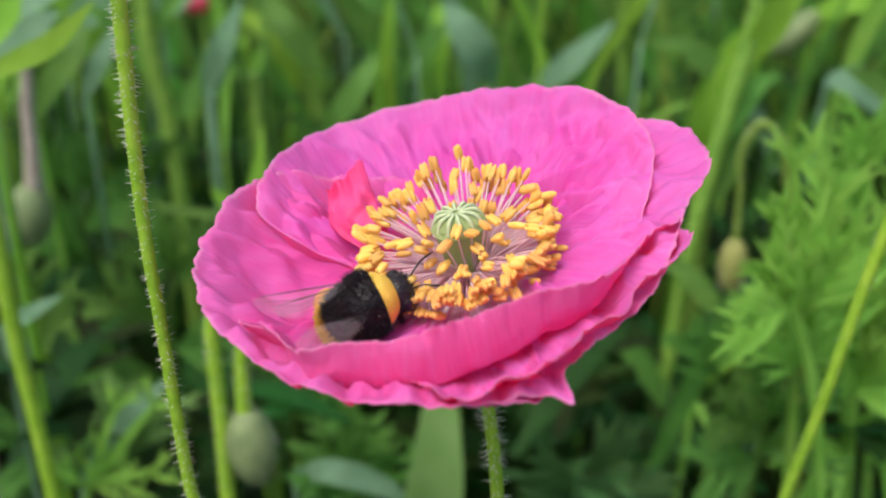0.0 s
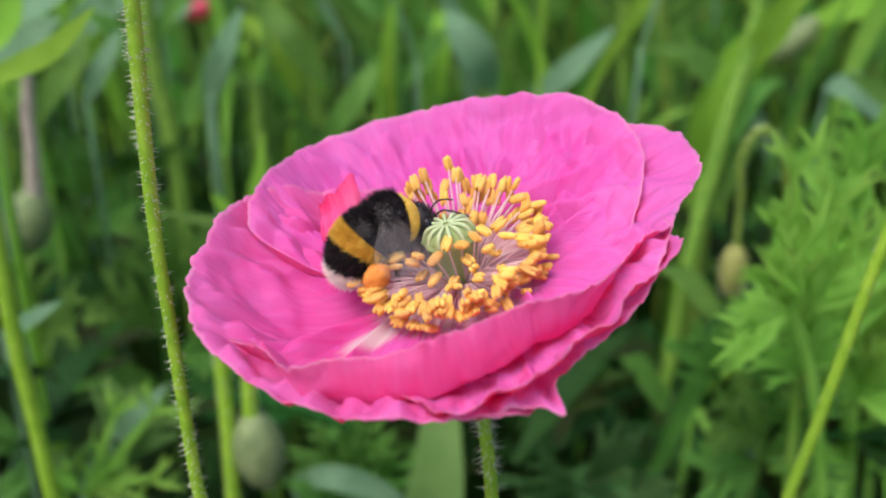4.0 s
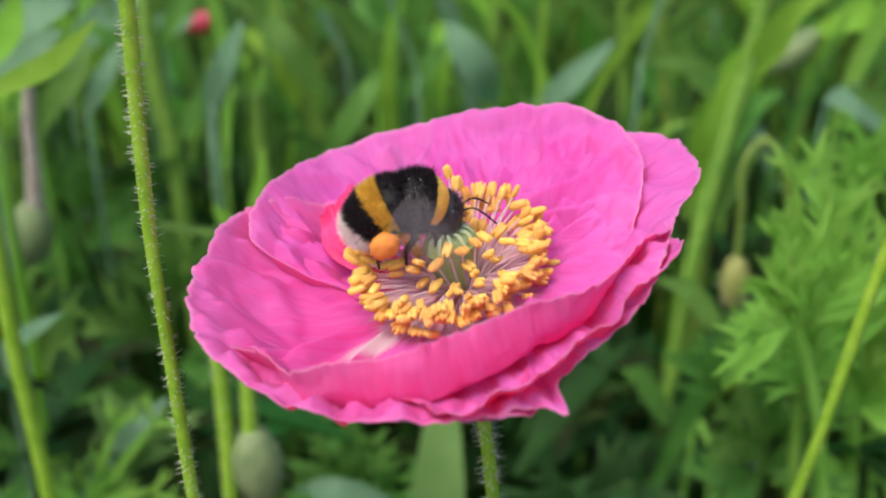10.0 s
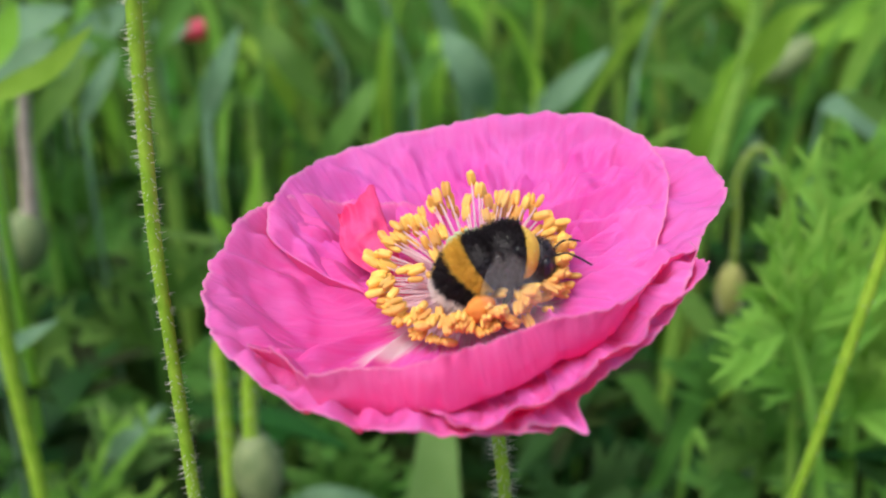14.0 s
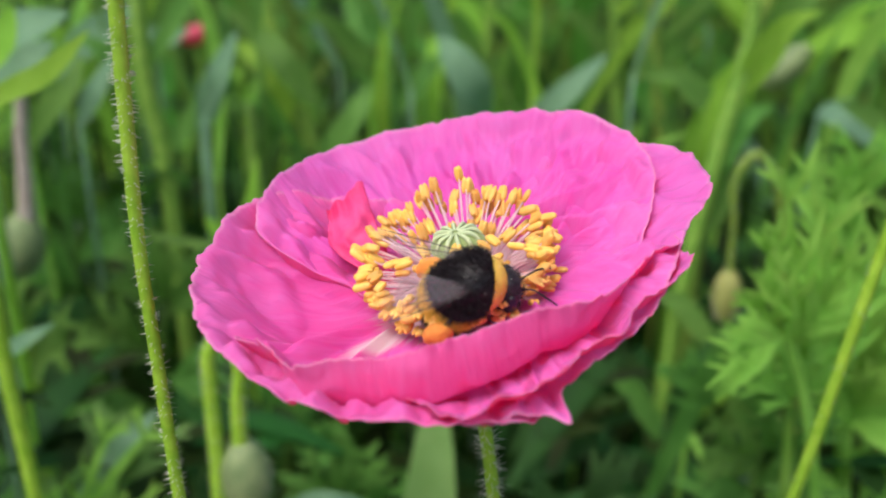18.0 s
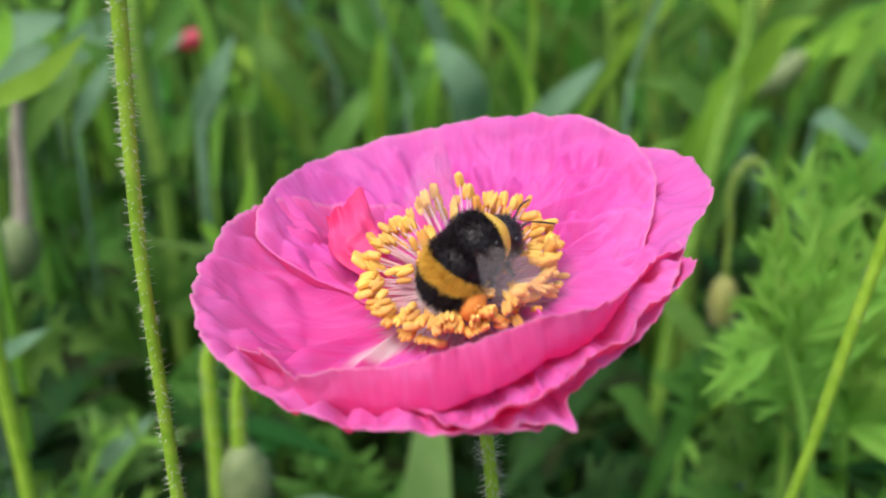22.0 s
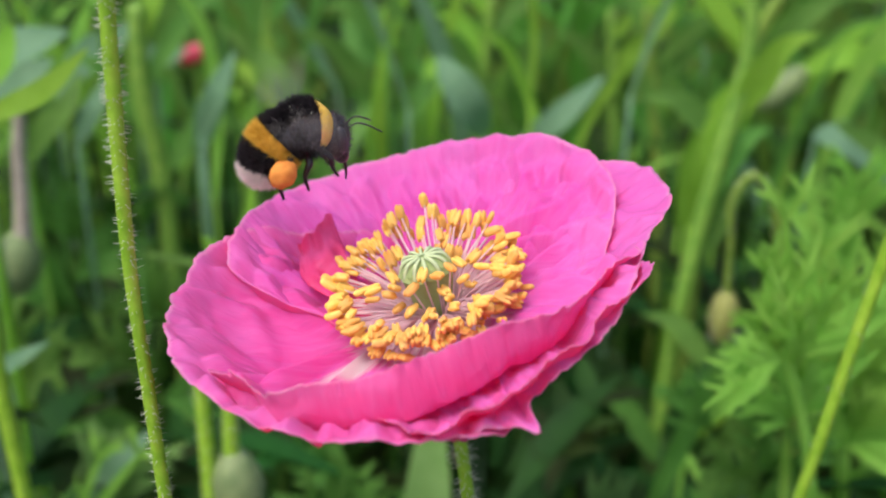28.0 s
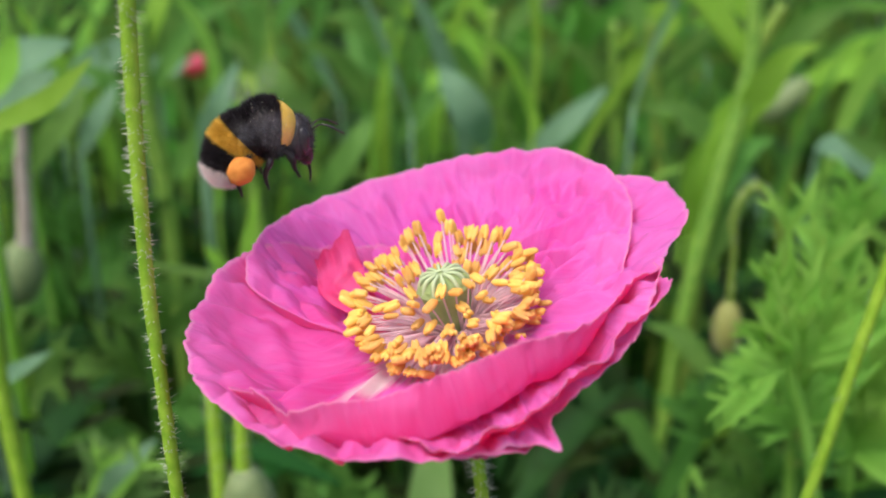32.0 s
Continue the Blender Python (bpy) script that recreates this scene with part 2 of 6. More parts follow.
M_BUD = mat("poppy_bud_sepal", (0.13, 0.20, 0.07), (0.26, 0.33, 0.14), 0.55, 0.004, 0.5, 0.1)
M_BUD_YELLOW = mat("ripening_bud", (0.24, 0.26, 0.06), (0.38, 0.38, 0.12), 0.55, 0.004, 0.5, 0.1)
M_RED = mat("far_pink_petal", (0.70, 0.06, 0.12), (0.82, 0.16, 0.24), 0.55, 0.004, 0.3, 0.4)
M_ANTHER = mat("anther_pollen", (0.95, 0.50, 0.08), (1.0, 0.71, 0.24), 0.9, 0.0012, 0.6, 0.28, (0.99, 0.60, 0.12), spec=0.1, per_object=0.14)
M_FILAMENT = mat("stamen_filament", (0.94, 0.70, 0.76), (0.98, 0.86, 0.88), 0.45, 0.002, 0, 0.65)
M_OVARY = mat("ovary_green", (0.30, 0.40, 0.14), (0.44, 0.53, 0.23), 0.6, 0.003, 0.3, 0.25, spec=0.2)
M_STIGMA = mat("stigma_ray", (0.42, 0.50, 0.26), (0.55, 0.61, 0.36), 0.8, 0.0015, 0.4, spec=0.2)
M_BLACK = mat("black_fur", (0.007, 0.005, 0.006), (0.032, 0.024, 0.026), 0.42, 0.0012, 0.5, per_island=0.0)
M_YELLOW = mat("yellow_fur", (0.60, 0.34, 0.03), (0.86, 0.56, 0.09), 0.6, 0.0012, 0.5)
M_WHITE = mat("white_fur", (0.74, 0.60, 0.55), (0.92, 0.81, 0.76), 0.7, 0.0012, 0.5)
M_CHITIN = mat("dark_chitin", (0.008, 0.006, 0.006), (0.030, 0.020, 0.018), 0.28, 0.0008, 0.3)
M_EYE = mat("compound_eye", (0.006, 0.005, 0.007), (0.016, 0.013, 0.018), 0.32, 0.0004, 0.5, spec=0.5)
M_POLLEN = mat("packed_pollen", (0.66, 0.20, 0.03), (0.82, 0.32, 0.06), 0.8, 0.0009, 0.9)
M_WING = wing_mat()
M_VEIN = mat("wing_vein", (0.02, 0.012, 0.008), (0.05, 0.03, 0.02), 0.4, 0.001, 0)


# ---------------------------------------------------------------- mesh helpers
def part(name, bm, material, parent, label=""):
    me = bpy.data.meshes.new(name)
    bm.normal_update()
    bm.to_mesh(me)
    bm.free()
    for mm in material if isinstance(material, (list, tuple)) else (material,):
        me.materials.append(mm)
    for p in me.polygons:
        p.use_smooth = True
    ob = new(name, me)
    if parent:
        ob.parent = parent
    return tagged(ob, label) if label else ob


def base(name, at, label, category, group="", kind=""):
    ob = new(name)
    ob.empty_display_size = 0.01
    ob.location = at
    return tagged(ob, label, category, group, kind)


def smooth_path(points, steps):
    """A smooth curve through points, with radii or widths carried along."""
    pts = [np.array(p, float) for p in points]
    if len(pts) == 2:
        return [pts[0] + (pts[1] - pts[0]) * i / steps for i in range(steps + 1)]
    gap = [max(1e-9, float(np.linalg.norm(b[:3] - a[:3]))) for a, b in zip(pts, pts[1:])]
    vel = [(b - a) / g for a, b, g in zip(pts, pts[1:], gap)]
    tan = [vel[0]] + [(vel[i - 1] * gap[i] + vel[i] * gap[i - 1]) / (gap[i - 1] + gap[i]) for i in range(1, len(vel))] + [vel[-1]]
    out = []
    for i, g in enumerate(gap):
        for k in range(steps):
            u = k / steps
            h = (2 * u ** 3 - 3 * u * u + 1, u ** 3 - 2 * u * u + u, 3 * u * u - 2 * u ** 3, u ** 3 - u * u)
            out.append(h[0] * pts[i] + h[1] * g * tan[i] + h[2] * pts[i + 1] + h[3] * g * tan[i + 1])
    out.append(pts[-1])
    return out


def tube(bm, points, radii, sides=8, steps=6, mi=0):
    """A round tapered stalk along a smooth path; returns the path."""
    if not hasattr(radii, "__len__"):
        radii = [radii] * len(points)
    path = smooth_path([(*p, r) for p, r in zip(points, radii)], steps)
    rings = []
    side = None
    for i, q in enumerate(path):
        p = Vector(q[:3])
        d = (Vector(path[min(i + 1, len(path) - 1)][:3]) - Vector(path[max(i - 1, 0)][:3])).normalized()
        if side is None:
            side = d.orthogonal().normalized()
        side = (side - d * side.dot(d)).normalized()
        o = d.cross(side)
        rings.append([bm.verts.new(p + (side * math.cos(a) + o * math.sin(a)) * q[3]) for a in [2 * math.pi * k / sides for k in range(sides)]])
    for a, b in zip(rings, rings[1:]):
        for k in range(sides):
            bm.faces.new((a[k], a[(k + 1) % sides], b[(k + 1) % sides], b[k])).material_index = mi
    for ring in (rings[0][::-1], rings[-1]):
        bm.faces.new(ring).material_index = mi
    return path


def blade(bm, points, widths, up=(0, 0, 1), fold=0.25, steps=5, mi=0):
    """A leaf blade along a path: widths in metres, folded along its midrib."""
    path = smooth_path([(*p, w) for p, w in zip(points, widths)], steps)
    rows = []
    n = len(path)
    for i, q in enumerate(path):
        p = Vector(q[:3])
        d = (Vector(path[min(i + 1, n - 1)][:3]) - Vector(path[max(i - 1, 0)][:3])).normalized()
        s = d.cross(Vector(up))
        s = s.normalized() if s.length > 1e-6 else d.orthogonal().normalized()
        nn = s.cross(d)
        w = max(q[3], 0.0002) / 2
        rows.append([bm.verts.new(p - s * w + nn * w * fold), bm.verts.new(p), bm.verts.new(p + s * w + nn * w * fold)])
    for a, b in zip(rows, rows[1:]):
        for k in range(2):
            bm.faces.new((a[k], a[k + 1], b[k + 1], b[k])).material_index = mi


def bristles(bm, path, rng, count, length, thick, tilt=0.25, mi=0):
    """Stiff hairs standing off a stalk."""
    n = len(path)
    for _ in range(count):
        f = rng.random() * (n - 1.001)
        i = int(f)
        q = path[i] + (path[i + 1] - path[i]) * (f - i)
        d = Vector(path[i + 1][:3] - path[i][:3]).normalized()
        s = d.orthogonal().normalized()
        s.rotate(Matrix.Rotation(rng.uniform(0, 2 * math.pi), 3, d))
        root = Vector(q[:3]) + s * q[3] * 0.9
        tip = root + (s + d * rng.uniform(-tilt, tilt)).normalized() * length * rng.uniform(0.55, 1.1)
        e = d.cross(s) * thick
        vs = [bm.verts.new(root + e), bm.verts.new(root - e * 0.5 + d * thick), bm.verts.new(root - e * 0.5 - d * thick), bm.verts.new(tip)]
        for a, b, c in ((0, 1, 3), (1, 2, 3), (2, 0, 3)):
            bm.faces.new((vs[a], vs[b], vs[c])).material_index = mi


def ball(bm, centre, size, turn=None, seg=12, rings=8, mi=0, shape=None):
    """An ellipsoid; shape(unit vector) may return a factor."""
    t = turn or Matrix.Identity(3)
    grid = []
    for i in range(rings + 1):
        a = math.pi * i / rings
        row = []
        for k in range(seg):
            b = 2 * math.pi * k / seg
            u = Vector((math.cos(a), math.sin(a) * math.cos(b), math.sin(a) * math.sin(b)))
            f = shape(u) if shape else 1.0
            row.append(bm.verts.new(Vector(centre) + t @ Vector((u.x * size[0] * f, u.y * size[1] * f, u.z * size[2] * f))))
            if i in (0, rings):
                row = [row[0]] * seg
                break
        grid.append(row)
    for a, b in zip(grid, grid[1:]):
        for k in range(seg):
            vs = []
            for v in (a[k], b[k], b[(k + 1) % seg], a[(k + 1) % seg]):
                if v not in vs:
                    vs.append(v)
            bm.faces.new(vs).material_index = mi


def curve_at(ctrl, x):
    """Smooth value at x from rows (x, a, b, ...) in order of x."""
    xs = [c[0] for c in ctrl]
    i = max(0, min(len(xs) - 2, sum(1 for v in xs if v <= x) - 1))
    u = min(1, max(0, (x - xs[i]) / (xs[i + 1] - xs[i])))
    p = [np.array(ctrl[max(0, min(len(ctrl) - 1, j))][1:], float) for j in (i - 1, i, i + 1, i + 2)]
    a, b, c, d = p
    return 0.5 * (2 * b + (c - a) * u + (2 * a - 5 * b + 4 * c - d) * u * u + (3 * b - a - 3 * c + d) * u ** 3)


# ---------------------------------------------------------------- ground
def ground():
    bm = bmesh.new()
    n = 60
    rows = []
    for i in range(n + 1):
        row = []
        for k in range(n + 1):
            u, v = 2 * i / n - 1, 2 * k / n - 1
            x, y = 400 * u * abs(u) ** 3, 400 * v * abs(v) ** 3
            near = max(0, 1 - math.hypot(x, y) / 6)
            row.append(bm.verts.new((x, y, 0.03 * near * noise.noise((x * 3, y * 3, 0)) - 0.012)))
        rows.append(row)
    for i in range(n):
        for k in range(n):
            bm.faces.new((rows[i][k], rows[i + 1][k], rows[i + 1][k + 1], rows[i][k + 1]))
    ob = part("ground", bm, M_SOIL, None)
    return tagged(ob, "dark garden soil under the dense plants", "ground", kind="structure")


ground()


# ---------------------------------------------------------------- the poppy
POPPY_AT = (0.004, 0.012, 0.0)
HEAD_AT = (-0.00241, -0.01478, 0.41157)
HEAD_TURN = (5.0, -14.8, 5.8)


FLOOR = 3.0  # height in mm at which the petals leave the receptacle


def facets(u, v, seed):
    """Flat crumple facets, as in paper once folded up in the bud: triangle waves crossing at several angles. u, v in mm."""
    total = 0.0
    for k, (turn, length, height) in enumerate(((0.12, 7.5, 0.62), (-0.45, 5.2, 0.42), (0.85, 9.0, 0.55), (1.75, 7.0, 0.12), (-0.12, 3.1, 0.17), (-1.1, 4.2, 0.06))):
        warp = noise.noise((u * 0.07, v * 0.06, seed + 3.7 * k)) * 1.3
        p = (u * math.cos(turn) + v * math.sin(turn)) / length + warp + seed * (k + 1) * 0.37
        patch = max(0.0, 0.62 + 1.1 * noise.noise((u * 0.06 + 5 * k, v * 0.08, seed + 60)))
        total += height * patch * (abs(p - math.floor(p) - 0.5) * 4 - 1)
    return total


def petal(name, ctrl, label, parent, seed, bend=1.7, claw=0.0035, frill=1.0, fold=0.0, drop=0.0, crump=1.0, flute=1.0, folds=(), ruff=None, cup=0.0, segs=240, belly=0.0, face=None, pleats=1.0, calm=0.0):
    """A crumpled petal. ctrl: rows of (azimuth in degrees, rim radius mm, rim height mm). bend: how late the cup rises."""
    bm = bmesh.new()
    t0, t1 = ctrl[0][0], ctrl[-1][0]
    ns = 56
    grid = []
    for i in range(segs + 1):
        th = t0 + (t1 - t0) * i / segs
        r, z = curve_at(ctrl, th)
        mid = abs(2 * i / segs - 1)
        a = radians(th)
        col = []
        for k in range(ns + 1):
            s = k / ns
            # narrow claw at the base, full width further out
            squeeze = min(1.0, 0.35 + 1.3 * s) ** 0.8
            am = radians((t0 + t1) / 2)
            aa = am + (a - am) * squeeze
            ridge = noise.noise((th * 0.16, s * 1.2, seed)) * 0.9 + noise.noise((th * 0.42, s * 2.2, seed + 9)) * 0.5
            ridge *= flute
            # sharp paper-like creases, and a few deep folds running out from the claw
            deep = sum(h * max(0.0, 1 - abs(th + lean * (s - 0.6) - at) / wide) * math.sin(math.pi * min(1, s * 1.08)) for at, wide, h, lean in folds)
            crumple = crump * (1.5 * facets(th * 0.5, s * 32, seed) + (0.3 - abs(noise.noise((th * 0.06 + s, s * 2.2, seed + 20)))) * 2.6 + (0.28 - abs(noise.noise((th * 0.14 - s * 2, s * 4.5, seed + 31)))) * 1.0 + (0.25 - abs(noise.noise((th * 0.33 + s * 3, s * 9, seed + 35)))) * 0.5)
            crumple *= 1 - calm * min(1, max(0, (0.66 - s) / 0.16))
            edge = max(0, (s - 0.80) / 0.20) ** 2
            more = 1 + (2.6 * math.exp(-((th - ruff[0]) / ruff[1]) ** 2) if ruff else 0)
            wave = more * frill * edge * (noise.noise((th * 0.33, 0.5, seed + 40)) * 1.5 + noise.noise((th * 0.8, 0.5, seed + 51)) * 0.6 + noise.noise((th * 1.9, 0.5, seed + 61)) * 0.28)
            reach = (1 - cup) * s ** 0.9 + cup * (math.sin(min(1, s / 0.62) * math.pi / 2) * 1.05 - 0.05 * s)
            rise = (1 - cup) * s ** bend + cup * (max(0, s - 0.34) / 0.66) ** 1.25
            if belly:
                # a wall that swells outward and draws in again towards its rim
                share = math.exp(-((th - 260) / 56) ** 2)
                swell = (1 + belly) * math.sin(s * math.pi) if s < 0.5 else 1 + belly * math.cos((s - 0.5) * math.pi)
                reach += share * (swell - reach)
                rise += share * (max(0, s - 0.12) / 0.88 - rise)
            rr = claw * 1000 + (r - claw * 1000) * reach + wave * 0.5
            zz = FLOOR + deep + (z - FLOOR) * rise - drop * math.sin(math.pi * s) + s * (1 - 0.87 * edge) * (ridge * 0.8 + crumple) + wave
            pleat = noise.noise((th * 0.42, s * 0.5, seed + 80)) * 0.42 + noise.noise((th * 1.0, s * 0.9, seed + 88)) * 0.2
            zz += pleats * pleat * min(1, 2 * s) * (1 - 0.8 * edge)
            rr -= s * ridge * 0.5 + cup * s * (1 - 0.85 * edge) * crumple * 0.9
            # side edges curl inward a little
            zz += fold * mid ** 6 * s
            tip = 0.35 * noise.noise((th * 0.5, 3.3, seed + 70)) * edge
            rr += tip
            col.append(bm.verts.new((rr * math.cos(aa) / 1000, rr * math.sin(aa) / 1000, zz / 1000)))
        grid.append(col)
    for a, b in zip(grid, grid[1:]):
        for k in range(ns):
            bm.faces.new((a[k], b[k], b[k + 1], a[k + 1]))
    uv = bm.loops.layers.uv.new("petal")
    where = {v: (i / segs, k / ns) for i, col in enumerate(grid) for k, v in enumerate(col)}
    for f in bm.faces:
        for lp in f.loops:
            lp[uv].uv = where[lp.vert]
    ob = part(name, bm, (M_PETAL_OUT, face or M_PETAL), parent, label)
    sol = ob.modifiers.new("thickness", "SOLIDIFY")
    sol.thickness, sol.offset, sol.material_offset = 0.00012, 0, 1
    return ob


def stamen(parent, foot, tip, lean, rng):
    """A pale filament carrying a two-lobed pollen-laden anther."""
    bm = bmesh.new()
    mid = [(foot[i] + tip[i]) / 2 for i in range(3)]
    mid[2] += rng.uniform(-0.4, 1.2) / 1000
    tube(bm, [foot, mid, tip], [0.00019, 0.00017, 0.00013], 5, 4, 0)
    turn = Euler((rng.uniform(-0.7, 0.7), rng.uniform(-0.8, 0.4) - 0.95 * max(0.0, math.sin(lean)), lean + rng.uniform(-0.6, 0.6))).to_matrix()
    k = rng.uniform(0.88, 1.18)
    lobe = lambda u: (1 - 0.5 * math.exp(-(u.y / 0.20) ** 2)) / max(abs(u.x), abs(u.y), abs(u.z)) ** 0.3
    ball(bm, tip, (0.00136 * k, 0.00069 * k, 0.00052 * k), turn, 16, 10, 1, lobe)
    return part("stamen", bm, (M_FILAMENT, M_ANTHER), parent)


def poppy():
    rng = random.Random(4)
    plant = base("poppy", POPPY_AT, "open pink poppy with yellow stamens on a bristly green stem", "poppy")
    # stem in the plant's own space
    bm = bmesh.new()
    pts = [(0.0, 0.0, -0.02), (0.002, -0.006, 0.15), (0.0035, -0.0105, 0.33), (0.0030, -0.0112, 0.378), (0.0012, -0.0118, 0.392), (-0.0008, -0.0135, 0.404), (-0.0022, -0.0147, 0.4112)]
    path = tube(bm, pts, [0.0017, 0.0016, 0.00125, 0.00115, 0.00112, 0.0012, 0.0016], 12, 10)
    stem = part("stem", bm, M_STEM, plant, "green flower stem")
    bm = bmesh.new()
    bristles(bm, [q for q in path if q[2] > 0.25], rng, 520, 0.0022, 0.00009, 0.3)
    part("bristles", bm, M_HAIR, stem, "fine pale bristles of the stem")["kind"] = "stuff"
    # flower head, which nods on the stem
    bm = bmesh.new()
    ball(bm, (0, 0, 0.0022), (0.0030, 0.0030, 0.0024), None, 16, 8)
    head = part("flower_head", bm, M_OVARY, plant, "green receptacle that carries petals and stamens")
    head.matrix_basis = pose(*HEAD_AT, *HEAD_TURN)
    outer_right = [(-95, 33, 5.6), (-86, 33.4, 5.2), (-80, 34.6, 5.4), (-76.5, 37.6, 5.4), (-74.7, 32.4, 5.4), (-70, 31.0, 6.0), (-62, 30.8, 6.2), (-50, 31.6, 7.3), (-38, 31.8, 8.3), (-25, 31.7, 8.8), (-15, 32.0, 8.2), (-5, 34.4, 8.2), (5, 38.8, 7.8), (16, 42.2, 7.8), (24, 41.6, 9.3), (34, 37.2, 10.2), (46, 33, 9.0), (58, 32, 8.0)]
    petal("petal", outer_right, "outer pink petal", head, 3.1, bend=1.7, frill=0.45, crump=1.2, flute=0.35, folds=((12, 6, 2.4, 10), (-20, 6, 2.0, -8), (-58, 6, 1.6, 10), (30, 5, 2.0, -6)))
    outer_left = [(96, 26, 6.0), (112, 27, 8.5), (128, 28, 12.0), (140, 31, 16.0), (150, 32.4, 17.6), (160, 34, 17.2), (168, 35.2, 16.0), (180, 36.3, 15.8), (192, 36.5, 15.3), (203, 36.8, 15.0), (215, 36.4, 13.5), (228, 36.8, 12.5), (240, 36.3, 10.6), (252, 35.5, 8.7), (264, 34.4, 6.6), (276, 33.8, 4.9), (284, 32, 3.8)]
    petal("petal", outer_left, "outer pink petal", head, 7.7, bend=2.3, cup=0.15, frill=0.5, crump=2.0, flute=0.4, folds=((152, 10, 3.4, 28), (186, 18, -3.6, 0), (206, 6, 2.0, -14), (226, 5, 1.6, -10)), face=M_PETAL_ROSY, calm=0.85, pleats=0.5)
    inner_back = [(-14, 24, 4.0), (0, 28, 6.5), (12, 32, 8.8), (22, 35.5, 10.3), (32, 37.4, 12.0), (44, 38, 13.8), (56, 38, 14.1), (70, 38, 14.0), (84, 38, 13.8), (98, 38, 14.2), (110, 38, 14.7), (121, 37, 15.5), (131, 34.2, 17.0), (140, 32.4, 17.8), (148, 31.2, 17.2), (155, 30.2, 16.4), (159, 29.4, 14.0), (162, 25.5, 11.0), (165, 20.5, 8.2), (169, 16.4, 6.4), (177, 13.0, 5.0), (188, 11, 4.0)]
    petal("petal", inner_back, "inner pink petal with silky creases", head, 12.4, bend=2.1, cup=0.2, frill=0.22, fold=0.2, crump=1.2, flute=0.3, folds=((27, 7, 4.2, 14), (13, 6, 3.0, 18), (39, 5, -1.6, 8), (48, 5, 1.9, 6), (63, 4, 1.2, -4), (78, 4, 0.9, 4), (92, 4, 1.1, 3), (106, 4, 0.9, -3), (119, 5, 1.5, -6), (146, 7, 2.2, -16), (160, 5, 1.4, 8), (170, 4, -1.2, 10)), segs=300)
    inner_front = [(203, 25, 7.0), (206, 32, 12.5), (209, 33.6, 14.0), (214, 32.3, 14.5), (220, 32.3, 14.5), (226, 33.2, 14.0), (230, 33.2, 13.7), (236, 30.8, 13.8), (241, 29.8, 14.0), (248, 29.4, 14.0), (256, 28.4, 14.0), (265, 26.9, 14.0), (276, 26.2, 14.0), (288, 26.3, 14.0), (295, 27.3, 13.4), (302, 27.9, 12.6), (313, 28.2, 11.6), (328, 28.0, 10.6), (336, 29.0, 10.0), (341, 31.6, 9.5), (348, 31.0, 8.4)]
    petal("petal", inner_front, "inner pink petal folded up before the stamens", head, 18.2, frill=0.42, crump=0.36, flute=0.1, folds=((212, 4, 1.6, 8), (222, 4, 1.8, 10), (234, 4, 1.4, -8), (250, 5, 0.7, 4), (290, 6, 0.8, 8), (318, 5, 0.8, -8)), ruff=(222, 10), bend=2.0, cup=0.35, belly=0.08, segs=260, pleats=0.3)
    middle = [(240, 30.5, 6.0), (245, 30.4, 6.8), (252, 31.0, 8.8), (257, 33.0, 9.6), (260, 34.6, 9.2), (266, 35.8, 9.0), (272, 34.6, 9.7), (277, 34.6, 9.7), (283, 34.0, 9.8), (289, 33.4, 10.0), (293, 32.0, 10.0), (298, 32.0, 10.0), (303, 33.0, 10.0), (309, 31.6, 10.4), (315, 31.6, 10.2), (324, 32.9, 9.8), (334, 33.8, 9.4), (342, 32, 8.0)]
    petal("petal", middle, "frilled pink petal in the flower's lower layer", head, 23.9, bend=2.0, frill=0.55, crump=0.30, flute=0.2, cup=0.55, pleats=0.4)
    # a small torn petal standing up beside the stamens, its free edge curled towards them
    bm = bmesh.new()
    cols = []
    for i in range(25):
        u = i / 24
        col = []
        for k in range(33):
            v = k / 32
            left, right = Vector((-10.6 - 7.2 * v - 3.4 * math.sin(math.pi * v) ** 2, 2.2 + 16.6 * v, 4.4 + 8.6 * v ** 0.8)), Vector((-8.6 - 2.6 * v, 0.5 + 19.5 * v, 5.2 + 9.6 * v))
            p = left.lerp(right, u)
            crumple = noise.noise((u * 2.2, v * 4.0, 3.0)) * 1.1 + (0.25 - abs(noise.noise((u * 3, v * 6, 8.0)))) * 1.4
            p += Vector((0.35 * crumple, -0.9 * crumple - 1.1 * math.sin(math.pi * u), 0.7 * crumple)) * min(1.0, 2.5 * v + 0.15)
            p.z += v ** 3 * (1.2 * noise.noise((u * 5.0, 1.0, 12.0)) - 1.6 * abs(u - 0.75))
            col.append(bm.verts.new(p / 1000))
        cols.append(col)
    for p, q in zip(cols, cols[1:]):
        for k in range(32):
            bm.faces.new((p[k], q[k], q[k + 1], p[k + 1]))
    flap = part("petaloid", bm, M_PETALOID, head, "small upright petal, coloured the deep pink of backlighting")
    sol = flap.modifiers.new("thickness", "SOLIDIFY")
    sol.thickness, sol.offset = 0.00012, 0
    # seed capsule
    bm = bmesh.new()
    prof = [(3.0, 0.0023), (3.8, 0.0026), (4.5, 0.0028), (8.0, 0.0033), (10.2, 0.0036), (11.6, 0.0035)]
    rings = []
    for z, r in smooth_path(prof, 4):
        rings.append([bm.verts.new((r * (1 + 0.035 * math.cos(10 * a)) * math.cos(a), r * (1 + 0.035 * math.cos(10 * a)) * math.sin(a), z / 1000)) for a in [2 * math.pi * k / 60 for k in range(60)]])
    for a, b in zip(rings, rings[1:]):
        for k in range(60):
            bm.faces.new((a[k], a[(k + 1) % 60], b[(k + 1) % 60], b[k]))
